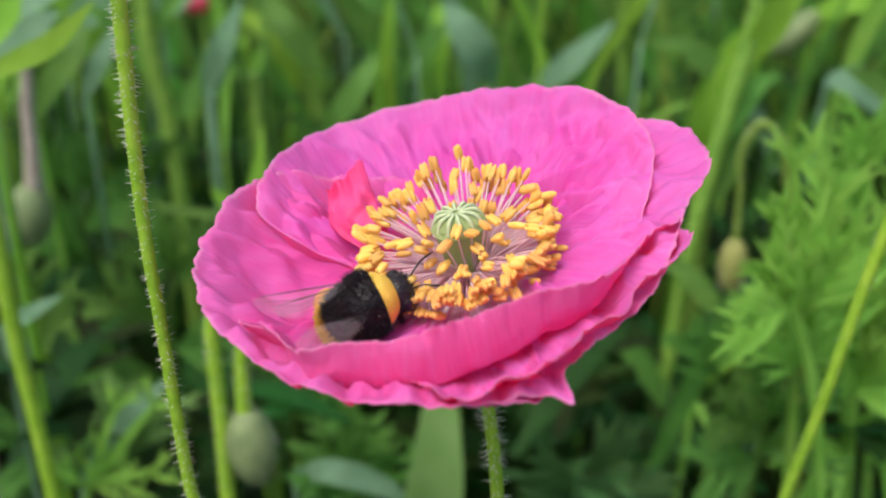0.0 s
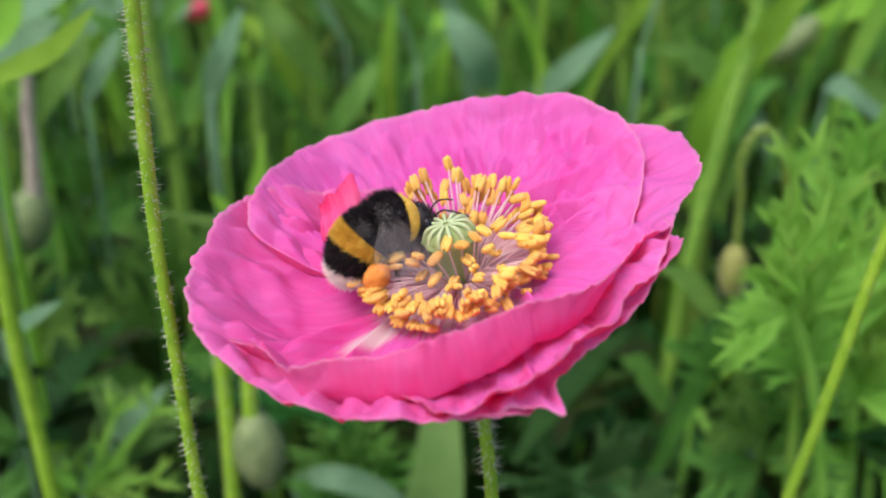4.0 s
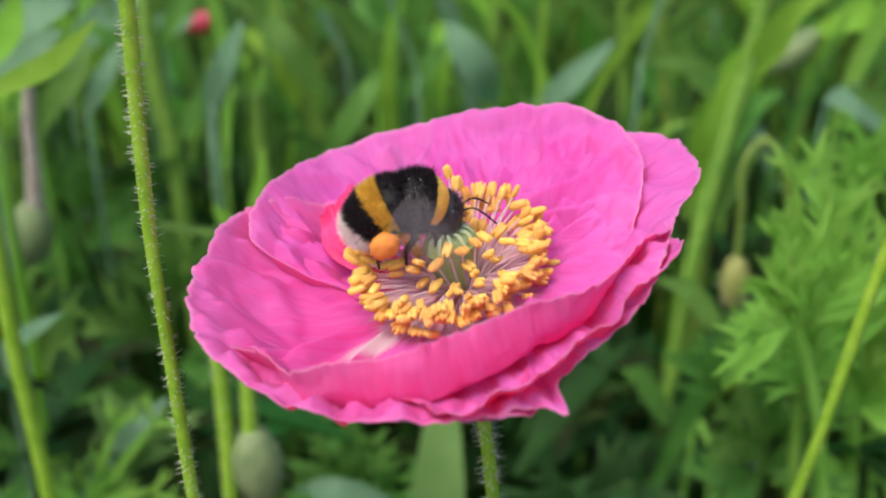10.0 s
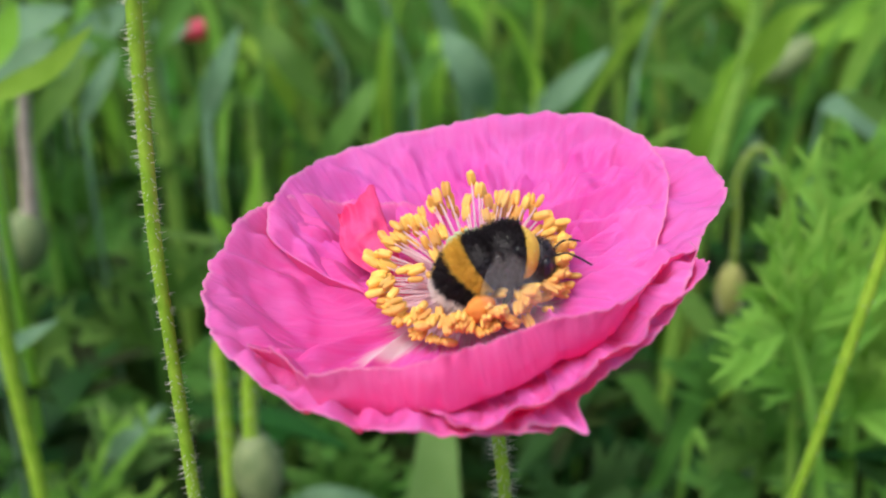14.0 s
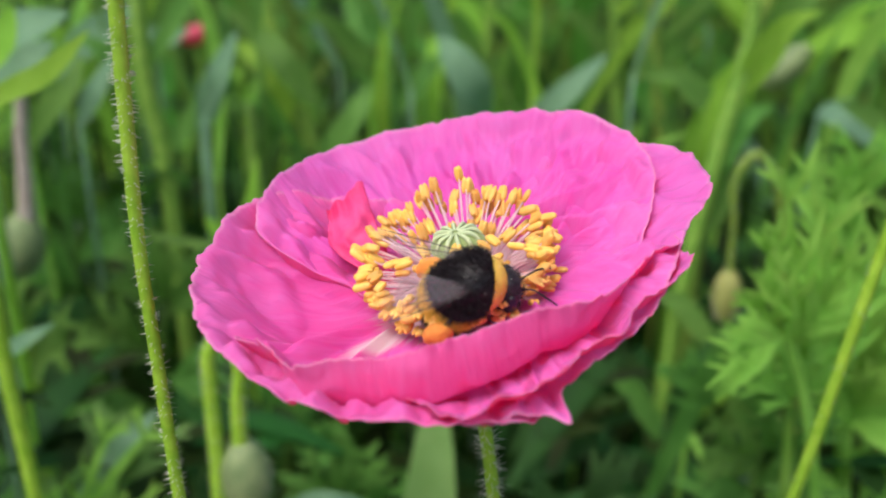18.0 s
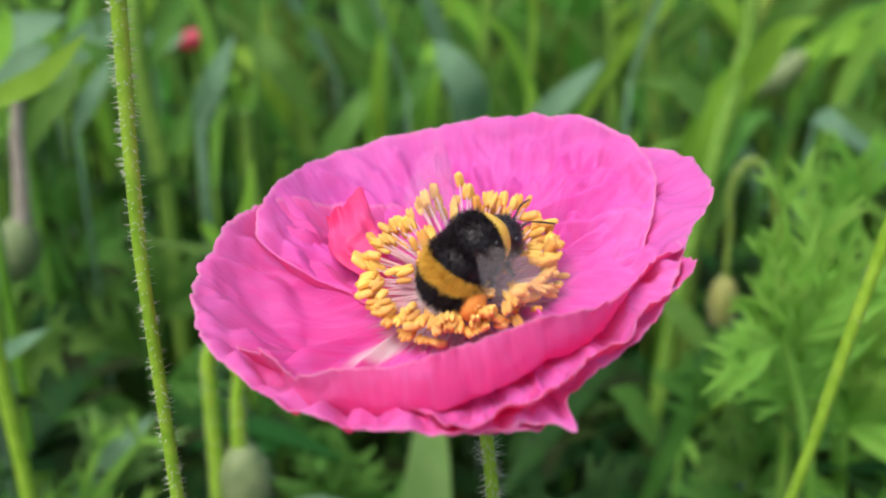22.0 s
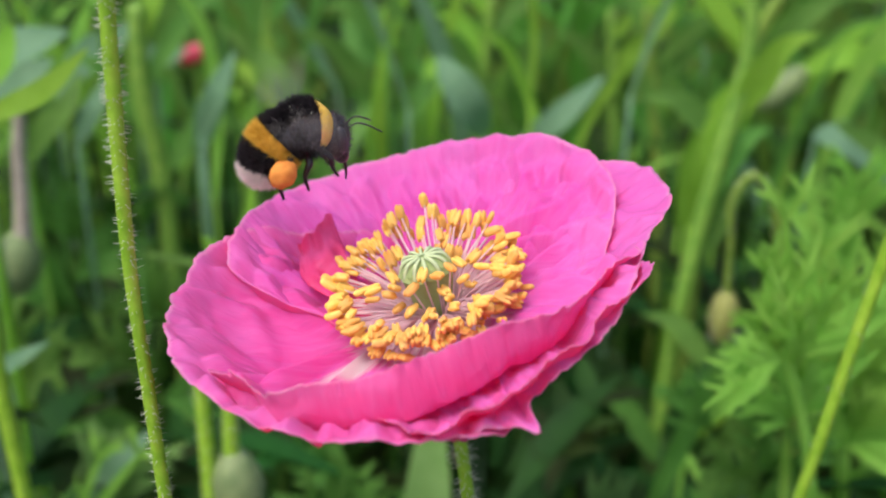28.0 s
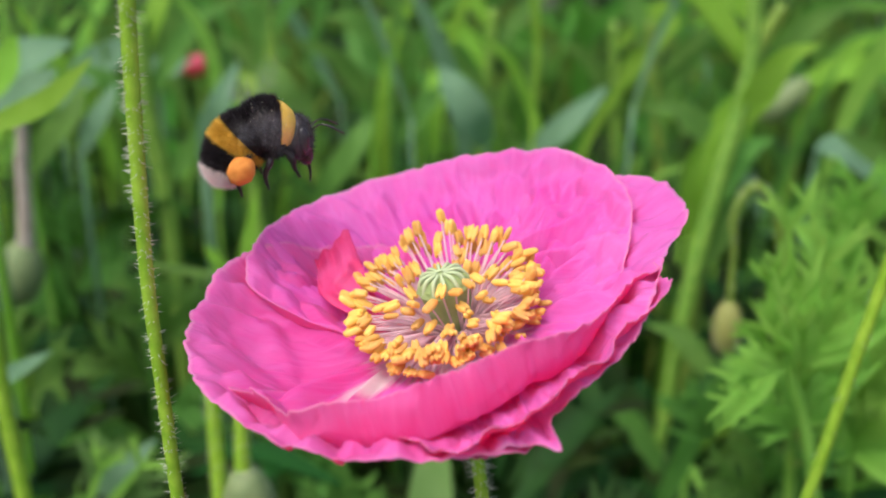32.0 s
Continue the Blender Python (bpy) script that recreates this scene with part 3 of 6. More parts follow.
    part("ovary", bm, M_OVARY, head, "pale green seed capsule").location.x = 0.001
    bm = bmesh.new()
    rings = []
    for i in range(7):
        f = i / 6
        rings.append([bm.verts.new(((0.0006 + 0.0034 * f) * (1 + 0.05 * f * math.cos(12 * a)) * math.cos(a), (0.0006 + 0.0034 * f) * (1 + 0.05 * f * math.cos(12 * a)) * math.sin(a), 0.0128 - 0.0020 * f * f * f + 0.00025 * math.cos(12 * a) * min(1, f * 2))) for a in [2 * math.pi * k / 72 for k in range(72)]])
    for a, b in zip(rings, rings[1:]):
        for k in range(72):
            bm.faces.new((a[k], b[k], b[(k + 1) % 72], a[(k + 1) % 72]))
    bm.faces.new(rings[0])
    disc = part("stigma_disc", bm, M_OVARY, head, "green rayed stigma disc")
    disc.location.x = 0.001
    for i in range(12):
        bm = bmesh.new()
        a = 2 * math.pi * i / 12
        tube(bm, [(0.0005 * math.cos(a), 0.0005 * math.sin(a), 0.0130), (0.0028 * math.cos(a), 0.0028 * math.sin(a), 0.0128), (0.0039 * math.cos(a), 0.0039 * math.sin(a), 0.0110)], [0.00022, 0.00034, 0.00024], 6, 4)
        part("stigma_ray", bm, M_STIGMA, disc)
    # stamens: a dense outer crown, sparser and taller at the back, and a few inner ones
    for i in range(240):
        a = radians(i * 137.508)
        back = math.sin(a)
        if i % 9 < 6:
            r = rng.uniform(11.0, 13.6) + 0.5 * max(0, -back)
            z = rng.uniform(8.6, 11.6) + rng.uniform(1.4, 4.4) * max(0, back) - max(0, -back) * rng.uniform(0.5, 4.2)
        elif i % 9 < 7:
            r, z = rng.uniform(8.6, 11.4), rng.uniform(9.0, 12.0) - 2.0 * max(0, -back)
        else:
            r, z = rng.uniform(5.4, 9.0), rng.uniform(8.0, 12.2) - 1.0 * max(0, -back)
        if rng.random() < (0.32 if back > 0.35 else 0.5 if i % 9 >= 6 else 0.0):
            continue
        foot = ((1.0 + 2.7 * math.cos(a)) / 1000, 0.0027 * math.sin(a), 0.0040)
        tip = ((r + 0.6) * math.cos(a) / 1000 + 0.0004, (r - 0.2) * math.sin(a) / 1000, z / 1000)
        stamen(head, foot, tip, a, rng)
    # the packed lower rows at the front of the crown
    for i in range(34):
        a = radians(186 + 168 * ((i * 0.618) % 1.0))
        r, z = rng.uniform(11.4, 14.2), rng.uniform(5.0, 8.6)
        stamen(head, ((1.0 + 2.7 * math.cos(a)) / 1000, 0.0027 * math.sin(a), 0.0040), ((r + 0.4) * math.cos(a) / 1000 + 0.0004, r * math.sin(a) / 1000, z / 1000), a, rng)
    # a few that lean in over the stigma disc
    for deg, r, z in ((262, 4.6, 12.6), (284, 5.4, 12.2), (306, 5.8, 12.6), (330, 5.6, 12.0), (244, 6.2, 11.4), (222, 6.6, 11.8)):
        a = radians(deg)
        stamen(head, ((1.0 + 2.7 * math.cos(a)) / 1000, 0.0027 * math.sin(a), 0.0040), ((1.0 + r * math.cos(a)) / 1000, r * math.sin(a) / 1000, z / 1000), a, rng)
    return plant, head


POPPY, HEAD = poppy()


# ---------------------------------------------------------------- the bumblebee
def fur(bm, rng, count, length, mi=0, lay=(-0.5, 0, 0)):
    """Short hairs all over the faces that the mesh has now, combed towards lay."""
    faces = [f for f in bm.faces]
    bm.normal_update()
    weights = [f.calc_area() for f in faces]
    pick = rng.choices(faces, weights, k=count)
    for f in pick:
        vs = [v.co for v in f.verts]
        if len(vs) == 4 and rng.random() < 0.5:
            vs = [vs[0], vs[2], vs[3]]
        u, w = sorted((rng.random(), rng.random()))
        p = vs[0] * u + vs[1] * (w - u) + vs[2] * (1 - w)
        d = (f.normal + Vector(lay) * rng.uniform(0.3, 1.1) + Vector((rng.uniform(-.35, .35), rng.uniform(-.35, .35), rng.uniform(-.35, .35)))).normalized()
        s = d.orthogonal().normalized()
        s.rotate(Matrix.Rotation(rng.uniform(0, 6.28), 3, d))
        t = 0.00005
        L = length * rng.uniform(0.5, 1.15)
        bm.faces.new((bm.verts.new(p - s * t), bm.verts.new(p + s * t), bm.verts.new(p + d * L))).material_index = mi


def lathe_x(bm, prof, axis, seg=28, squash=0.92):
    """A body ring by ring along a bent axis. prof: rows (along mm, radius mm); axis(along) gives the ring's centre and pitch."""
    rings = []
    for x, r in prof:
        c, pitch = axis(x)
        t = Matrix.Rotation(pitch, 3, "Y")
        rings.append([bm.verts.new(Vector(c) / 1000 + t @ Vector((0, math.cos(a) * r / 1000, math.sin(a) * r * squash / 1000))) for a in [2 * math.pi * k / seg for k in range(seg)]])
    for a, b in zip(rings, rings[1:]):
        for k in range(seg):
            bm.faces.new((a[k], b[k], b[(k + 1) % seg], a[(k + 1) % seg]))
    return rings


ABDOMEN = 11.0  # its length in mm
BEND, SLOPE = 0.11, 0.34  # droop of the abdomen: radians per mm, and at the waist


def abdomen_axis(s):
    """Centre and pitch at s mm behind the waist; the abdomen curls down."""
    x = z = 0.0
    n = 20
    for i in range(n):
        a = SLOPE + BEND * s * (i + 0.5) / n
        x -= math.cos(a) * s / n
        z -= math.sin(a) * s / n
    return (x + 2.4, 0, z + 0.7), -SLOPE - BEND * s


def abdomen_radius(s):
    f = s / ABDOMEN
    return 4.5 * math.sqrt(max(0.0, 1 - (2 * abs(f - 0.44) / (0.88 if f < 0.44 else 1.12)) ** (3.4 if f < 0.44 else 2.2))) if 0 < f < 1 else 0.02


def bumblebee():
    rng = random.Random(11)
    bee = base("bumblebee", (0, 0, 0.5), "furry black and yellow bumblebee with white tail and orange pollen", "bumblebee")
    for name, s0, s1, m, hair, label in (("abdomen", 0.02, 3.5, M_BLACK, 1.2, "black furry base of the abdomen"), ("abdomen_band", 3.45, 5.6, M_YELLOW, 1.2, "yellow furry band"),
                                         ("abdomen_rear", 5.55, 8.5, M_BLACK, 1.2, "black furry band"), ("tail", 8.4, 10.985, M_WHITE, 1.5, "white furry tail")):
        bm = bmesh.new()
        k = 14
        lathe_x(bm, [(s0 + (s1 - s0) * i / k, abdomen_radius(s0 + (s1 - s0) * i / k)) for i in range(k + 1)], abdomen_axis, squash=0.88)
        fur(bm, rng, 4200, hair / 1000)
        ob = part(name, bm, m, ABDOMENS[0] if ABDOMENS else bee, label)
        if not ABDOMENS:
            ABDOMENS.append(ob)
    bm = bmesh.new()
    ball(bm, (0.0033, 0, 0.0004), (0.0045, 0.0043, 0.0043), None, 36, 26)
    bmesh.ops.delete(bm, geom=[v for v in bm.verts if v.co.x > 0.0052 and v.co.z > -0.0016], context="VERTS")
    fur(bm, rng, 7000, 0.0013)
    part("thorax", bm, M_BLACK, bee, "black furry thorax")
    bm = bmesh.new()
    prof = [(5.0 + 2.4 * i / 8, 4.46 * math.sqrt(max(0.02, 1 - ((1.7 + 2.4 * i / 8) / 4.7) ** 2))) for i in range(9)]
    lathe_x(bm, prof, lambda x: ((x, 0, 0.45), 0.0), squash=1.0)
    bmesh.ops.delete(bm, geom=[v for v in bm.verts if v.co.z < -0.0019], context="VERTS")
    fur(bm, rng, 3400, 0.0010, lay=(0.15, 0, 0))
    part("collar", bm, M_YELLOW, bee, "yellow furry collar")
    bm = bmesh.new()
    ball(bm, (0.0081, 0, -0.0011), (0.0025, 0.0030, 0.0037), Euler((0, radians(-8), 0)).to_matrix(), 20, 12)
    fur(bm, rng, 1300, 0.0008, lay=(0.3, 0, 0))
    head = part("head", bm, M_BLACK, bee, "black furry head")
    bm = bmesh.new()
    ball(bm, (0.0092, 0, -0.0035), (0.0014, 0.0015, 0.0023), Euler((0, radians(-18), 0)).to_matrix(), 12, 8)
    part("snout", bm, M_CHITIN, head, "dark glossy snout")
    bm = bmesh.new()
    tube(bm, [(0.0098, 0, -0.0048), (0.0103, 0, -0.0066), (0.0104, 0, -0.0084)], [0.00036, 0.00026, 0.00012], 6, 4)
    part("proboscis", bm, M_CHITIN, head, "thin brown tongue")
    for sy in (1, -1):
        bm = bmesh.new()
        ball(bm, (0.0086, sy * 0.0025, -0.0009), (0.0010, 0.0008, 0.0022), Euler((0, radians(-12), 0)).to_matrix(), 12, 8)
        part("eye", bm, M_EYE, head, "glossy black eye")
        bm = bmesh.new()
        tube(bm, [(0.0099, sy * 0.0007, 0.0001), (0.0115, sy * 0.0014, 0.0013), (0.0125, sy * 0.0020, 0.0012), (0.0150, sy * 0.0030, 0.0002)], [0.00018, 0.00014, 0.00016, 0.00013], 6, 4)
        part("antenna", bm, M_CHITIN, head, "thin black elbowed antenna")
        # wings lie back along the body in their rest pose; hinge at their own origin
        for name, hinge, L, wd in (("forewing", (2.4, 2.8, 3.2), 14.0, 5.0), ("hindwing", (1.0, 2.9, 2.8), 10.0, 3.8)):
            bm = bmesh.new()
            cols = []
            n = 14
            for i in range(n + 1):
                f = i / n
                lead = 0.10 * wd * math.sin(math.pi * min(1, f * 1.05))
                back = wd * (math.sin(math.pi * min(1, f ** 1.5 * 0.93 + 0.03)) ** 0.75)
                x = -L * f
                cols.append([bm.verts.new((x / 1000, sy * (lead - (lead + back) * j / 4) / 1000, (0.12 * math.sin(f * 9 + j)) / 1000)) for j in range(5)])
            for a, b in zip(cols, cols[1:]):
                for j in range(4):
                    bm.faces.new((a[j], b[j], b[j + 1], a[j + 1]))
            wing = part(name, bm, M_WING, bee, "smoky translucent wing")
            wing.location = (hinge[0] / 1000, sy * hinge[1] / 1000, hinge[2] / 1000)
            for e0, e1, rr in ((0.02, -0.02, 0.08), (0.35, 0.42, 0.035), (0.70, 0.60, 0.03)):
                bm = bmesh.new()
                tube(bm, [(-L * f / 1000, sy * (wd * math.sin(math.pi * min(1, f ** 1.5 * 0.93 + 0.03)) ** 0.75 * (e0 + (e1 - e0) * f) - 0.02 * wd) / -1000, 0.00008) for f in (0.0, 0.3, 0.6, 0.92)], [rr / 1000 * 1.4, rr / 1000, rr / 1000, rr / 2000], 4, 4)
                part("wing_vein", bm, M_VEIN, wing)
            WINGS.append((wing, sy, name, hinge))
        # legs
        for name, x0, pts, rad in (
                ("foreleg", 5.4, [(0, 1.6, -2.6), (1.6, 2.6, -3.8), (1.9, 2.6, -5.2), (2.9, 2.7, -6.8)], 0.48),
                ("middle_leg", 3.2, [(0, 2.0, -2.9), (0.2, 3.6, -4.0), (-0.5, 3.8, -6.0), (0.1, 4.0, -8.4)], 0.54),
                ("hind_leg", 1.4, [(0, 2.0, -2.8), (-1.4, 4.4, -3.0), (-3.0, 4.8, -6.2), (-2.2, 4.9, -9.2)], 0.60)):
            bm = bmesh.new()
            p3 = [((x0 + p[0]) / 1000, sy * p[1] / 1000, p[2] / 1000) for p in pts]
            path = tube(bm, p3, [rad / 1000, rad * 1.0 / 1000, rad * 0.7 / 1000, rad * 0.3 / 1000], 8, 6)
            bristles(bm, path, rng, 140, 0.0006, 0.00003, 0.6)
            leg = part(name, bm, M_CHITIN, bee, "black bristly leg")
            if name == "hind_leg":
                bm = bmesh.new()
                ball(bm, ((x0 - 2.5) / 1000, sy * 0.0053, -0.0050), (0.0023, 0.0016, 0.0020), Euler((0, radians(-64), 0)).to_matrix(), 20, 12, 0, lambda u: 1 + 0.16 * noise.noise((u.x * 3, u.y * 3, u.z * 3)))
                part("pollen_basket", bm, M_POLLEN, leg, "orange lump of packed pollen")
    # pollen grains caught in the fur of the back
    bm = bmesh.new()
    for _ in range(26):
        d = Vector((rng.uniform(-0.7, 0.7), rng.uniform(-1, 1), rng.uniform(0.1, 1))).normalized()
        ball(bm, Vector((0.0033, 0, 0.0004)) + d * rng.uniform(0.0049, 0.0053), [rng.uniform(0.00004, 0.00008)] * 3, None, 6, 4)
    part("pollen_dust", bm, M_HAIR, bee, "pale pollen grains caught in the fur")["kind"] = "stuff"
    bee.scale = (0.96, 0.96, 0.96)
    return bee


WINGS, ABDOMENS = [], []
BEE = bumblebee()


# ---------------------------------------------------------------- stems, buds and leaves round the poppy
def stalk(name, pts, radii, m, label, category, hairs=0, hair_len=0.0016, seed=1, group=""):
    rng = random.Random(seed)
    foot = Vector(pts[0])
    thing = base(name, foot, label, category, group)
    bm = bmesh.new()
    path = tube(bm, [Vector(p) - foot for p in pts], radii, 10, 8)
    st = part("stem", bm, m, thing)
    if hairs:
        bm = bmesh.new()
        bristles(bm, path, rng, hairs, hair_len, 0.00009, 0.35)
        part("bristles", bm, M_HAIR, st, "fine pale bristles")["kind"] = "stuff"
    return thing, path, foot


def bud_on(thing, foot, at, direction, length, width, m, seed, hairs=160):
    rng = random.Random(seed)
    bm = bmesh.new()
    d = Vector(direction).normalized()
    turn = d.to_track_quat("X", "Z").to_matrix()
    c = Vector(at) - foot + d * length * 0.5
    ball(bm, c, (length / 2, width / 2, width / 2), turn, 20, 14, 0, lambda u: (1 + 0.10 * (-u.x)) * (1 - 0.05 * math.exp(-(u.y / 0.08) ** 2)))
    b = part("bud", bm, m, thing, "nodding hairy bud")
    bm = bmesh.new()
    for _ in range(hairs):
        u = Vector((rng.uniform(-1, 1), rng.uniform(-1, 1), rng.uniform(-1, 1))).normalized()
        root = c + turn @ Vector((u.x * length / 2, u.y * width / 2, u.z * width / 2)) * 0.98
        o = turn @ u
        e = o.orthogonal().normalized() * 0.00005
        bm.faces.new((bm.verts.new(root + e), bm.verts.new(root - e), bm.verts.new(root + o * rng.uniform(0.001, 0.0022))))
    part("bristles", bm, M_HAIR, b, "fine pale bristles")["kind"] = "stuff"
    return b


def ground_leaf(name, pts, width, m, label, category="leaf", fold=0.25, shape=(0.5, 1.0, 0.85, 0.0), up=(0, -1, 0.6), group="lance leaves behind the poppy"):
    """A lance-shaped leaf on a long stalk that rises from the bed."""
    root, tip = Vector(pts[0]), Vector(pts[-1])
    foot = Vector((root.x + (root.x - tip.x) * 0.3, root.y + 0.01, -0.01))
    thing = base(name, foot, label, category, group)
    bm = bmesh.new()
    tube(bm, [Vector((0, 0, 0)), (root - foot) * 0.5 + Vector((0, 0.004, 0.0)), root - foot], [0.0016, 0.0014, 0.0009], 6, 5)
    part("leaf_stalk", bm, m, thing)
    bm = bmesh.new()
    n = len(pts)
    path = smooth_path(pts, 4)
    k = len(path)
    widths = []
    for i in range(k):
        f = i / (k - 1)
        widths.append(width * max(0.03, math.sin(math.pi * (0.10 + 0.90 * f)) ** 0.8 if f < 0.98 else 0.02))
    blade(bm, [Vector(p) - foot for p in path], widths, up, fold, 2)
    part("leaf_blade", bm, m, thing)
    return thing


def lobed_leaf(bm, a, b, width, lobes, rng, lift=0.0, mi=0):
    """A deeply cut leaf from a to b with narrow toothed lobes."""
    a, b = Vector(a), Vector(b)
    d = b - a
    L = d.length
    d.normalize()
    view = Vector((0, -0.9, 0.42))
    s = d.cross(view).normalized()
    nn = s.cross(d)
    blade(bm, [a, a + d * L * 0.5 + nn * lift, b], [width * 0.16, width * 0.36, 0.0004], view, 0.2, 4, mi)
    for i in range(lobes):
        f = 0.12 + 0.72 * i / max(1, lobes - 1)
        for sg in (1, -1):
            q = a + d * L * f + nn * lift * math.sin(math.pi * f)
            l = width * (2.3 - 1.1 * f) * rng.uniform(0.7, 1.25)
            e = q + (d * rng.uniform(1.5, 2.6) + s * sg).normalized() * l + nn * rng.uniform(-0.25, 0.25) * l
            mid = (q + e) / 2 + nn * 0.1 * l
            blade(bm, [q, mid, e], [width * 0.12, width * 0.25, 0.0004], view, 0.2, 3, mi)
            if l > width * 1.2:
                for g in (rng.choice((1, -1)),):
                    e2 = mid + ((e - mid).normalized() + s * g * 0.9).normalized() * l * 0.42
                    blade(bm, [mid, (mid + e2) / 2, e2], [width * 0.08, width * 0.14, 0.0004], view, 0.2, 2, mi)


def feather_plant(stem_pts, leaves, m, label, seed, radius=0.0016):
    rng = random.Random(seed)
    thing, path, foot = stalk("cut_leaved_plant", stem_pts, [radius * 1.2] + [radius] * (len(stem_pts) - 2) + [radius * 0.5], m, label, "plant", 0, group="cut-leaved plants beside the poppy")
    for a, b, w, n in leaves:
        bm = bmesh.new()
        lobed_leaf(bm, Vector(a) - foot, Vector(b) - foot, w, n, rng, 0.003)
        part("cut_leaf", bm, m, thing)
    return thing


# the bristly stem that stands beside the flower, nearest the camera
NEAR_STEM, _, _ = stalk("bristly_stem", [(-0.012, -0.006, 0.0), (-0.018, -0.006, 0.16), (-0.030, -0.006, 0.33), (-0.0406, -0.0060, 0.3769), (-0.0412, -0.0060, 0.3890), (-0.0419, -0.0060, 0.4074), (-0.0425, -0.0060, 0.4250), (-0.0423, -0.0060, 0.4394), (-0.0420, -0.0060, 0.4504), (-0.0416, -0.0060, 0.4622), (-0.0407, -0.0060, 0.4758)],
    [0.0016, 0.0014, 0.0012, 0.00108, 0.00104, 0.00100, 0.00100, 0.00105, 0.00108, 0.00110, 0.00108], M_STEM, "bright green bristly poppy stem beside the flower", "stem", 900, 0.0013, 5)

# hooked stem with a hanging bud behind the flower
BUD_STEM, _, bud_foot = stalk("budding_stem", [(-0.0589, 0.0850, -0.0100), (-0.0574, 0.0850, 0.3042), (-0.0571, 0.0850, 0.3278), (-0.0571, 0.0850, 0.3465), (-0.0565, 0.0850, 0.3563), (-0.0531, 0.0850, 0.3618), (-0.0501, 0.0850, 0.3563), (-0.0505, 0.0850, 0.3415), (-0.0509, 0.0850, 0.3287)],
    [0.0024, 0.0021, 0.0020, 0.0019, 0.0018, 0.0018, 0.0018, 0.0019, 0.0022], M_STEM, "pale green hooked stem carrying a nodding bud", "budding stem", 500, 0.0018, 6)
bud_on(BUD_STEM, bud_foot, (-0.0507, 0.0850, 0.3295), (0.10, 0.0, -1), 0.0240, 0.0132, M_BUD, 7)

# hooked stem with a small yellowish bud
hook, _, hook_foot = stalk("budding_stem", [(0.1303, 0.1700, -0.0100), (0.1226, 0.1700, 0.2965), (0.1151, 0.1700, 0.3311), (0.1104, 0.1700, 0.3573), (0.1056, 0.1700, 0.3735), (0.0992, 0.1700, 0.3785), (0.0948, 0.1700, 0.3725), (0.0954, 0.1700, 0.3553), (0.0961, 0.1700, 0.3377)],
    [0.0022, 0.0021, 0.0019, 0.0016, 0.0014, 0.0013, 0.0012, 0.0010, 0.0011], M_STEM_DULL, "green hooked stem with a small yellowish bud", "budding stem", 300, 0.0018, 8)
bud_on(hook, hook_foot, (0.0960, 0.1700, 0.3381), (0.0, 0.0, -1), 0.0200, 0.0095, M_BUD_YELLOW, 9)

# dry stalk with a fat bud at the bed's edge
dry, _, dry_foot = stalk("budding_stem", [(-0.1963, 0.2200, -0.0100), (-0.1757, 0.2200, 0.3205), (-0.1600, 0.2200, 0.3835), (-0.1513, 0.2200, 0.3936), (-0.1466, 0.2200, 0.3856), (-0.1477, 0.2200, 0.3670), (-0.1489, 0.2200, 0.3498), (-0.1507, 0.2200, 0.3338)],
    [0.003, 0.0026, 0.0022, 0.0021, 0.0021, 0.0024, 0.0028, 0.0034], M_STEM_DRY, "brownish hooked stalk with a fat green bud", "budding stem", 200, 0.002, 10)
bud_on(dry, dry_foot, (-0.1515, 0.2200, 0.3365), (-0.2, 0.0, -1), 0.026, 0.017, M_BUD, 11)

# bud lying aslant at the top of the bed
slant, _, slant_foot = stalk("budding_stem", [(0.2229, 0.3000, -0.0100), (0.2089, 0.3000, 0.3432), (0.1851, 0.3000, 0.3803), (0.1678, 0.3000, 0.3846), (0.1571, 0.3000, 0.3808)],
    [0.0022, 0.002, 0.0018, 0.0018, 0.0022], M_STEM_DULL, "brownish stalk with a drooping grey-green bud", "budding stem", 100, 0.002, 12)
bud_on(slant, slant_foot, (0.1570, 0.3000, 0.3812), (-0.8, 0.0, -0.75), 0.026, 0.0125, M_BUD, 13)

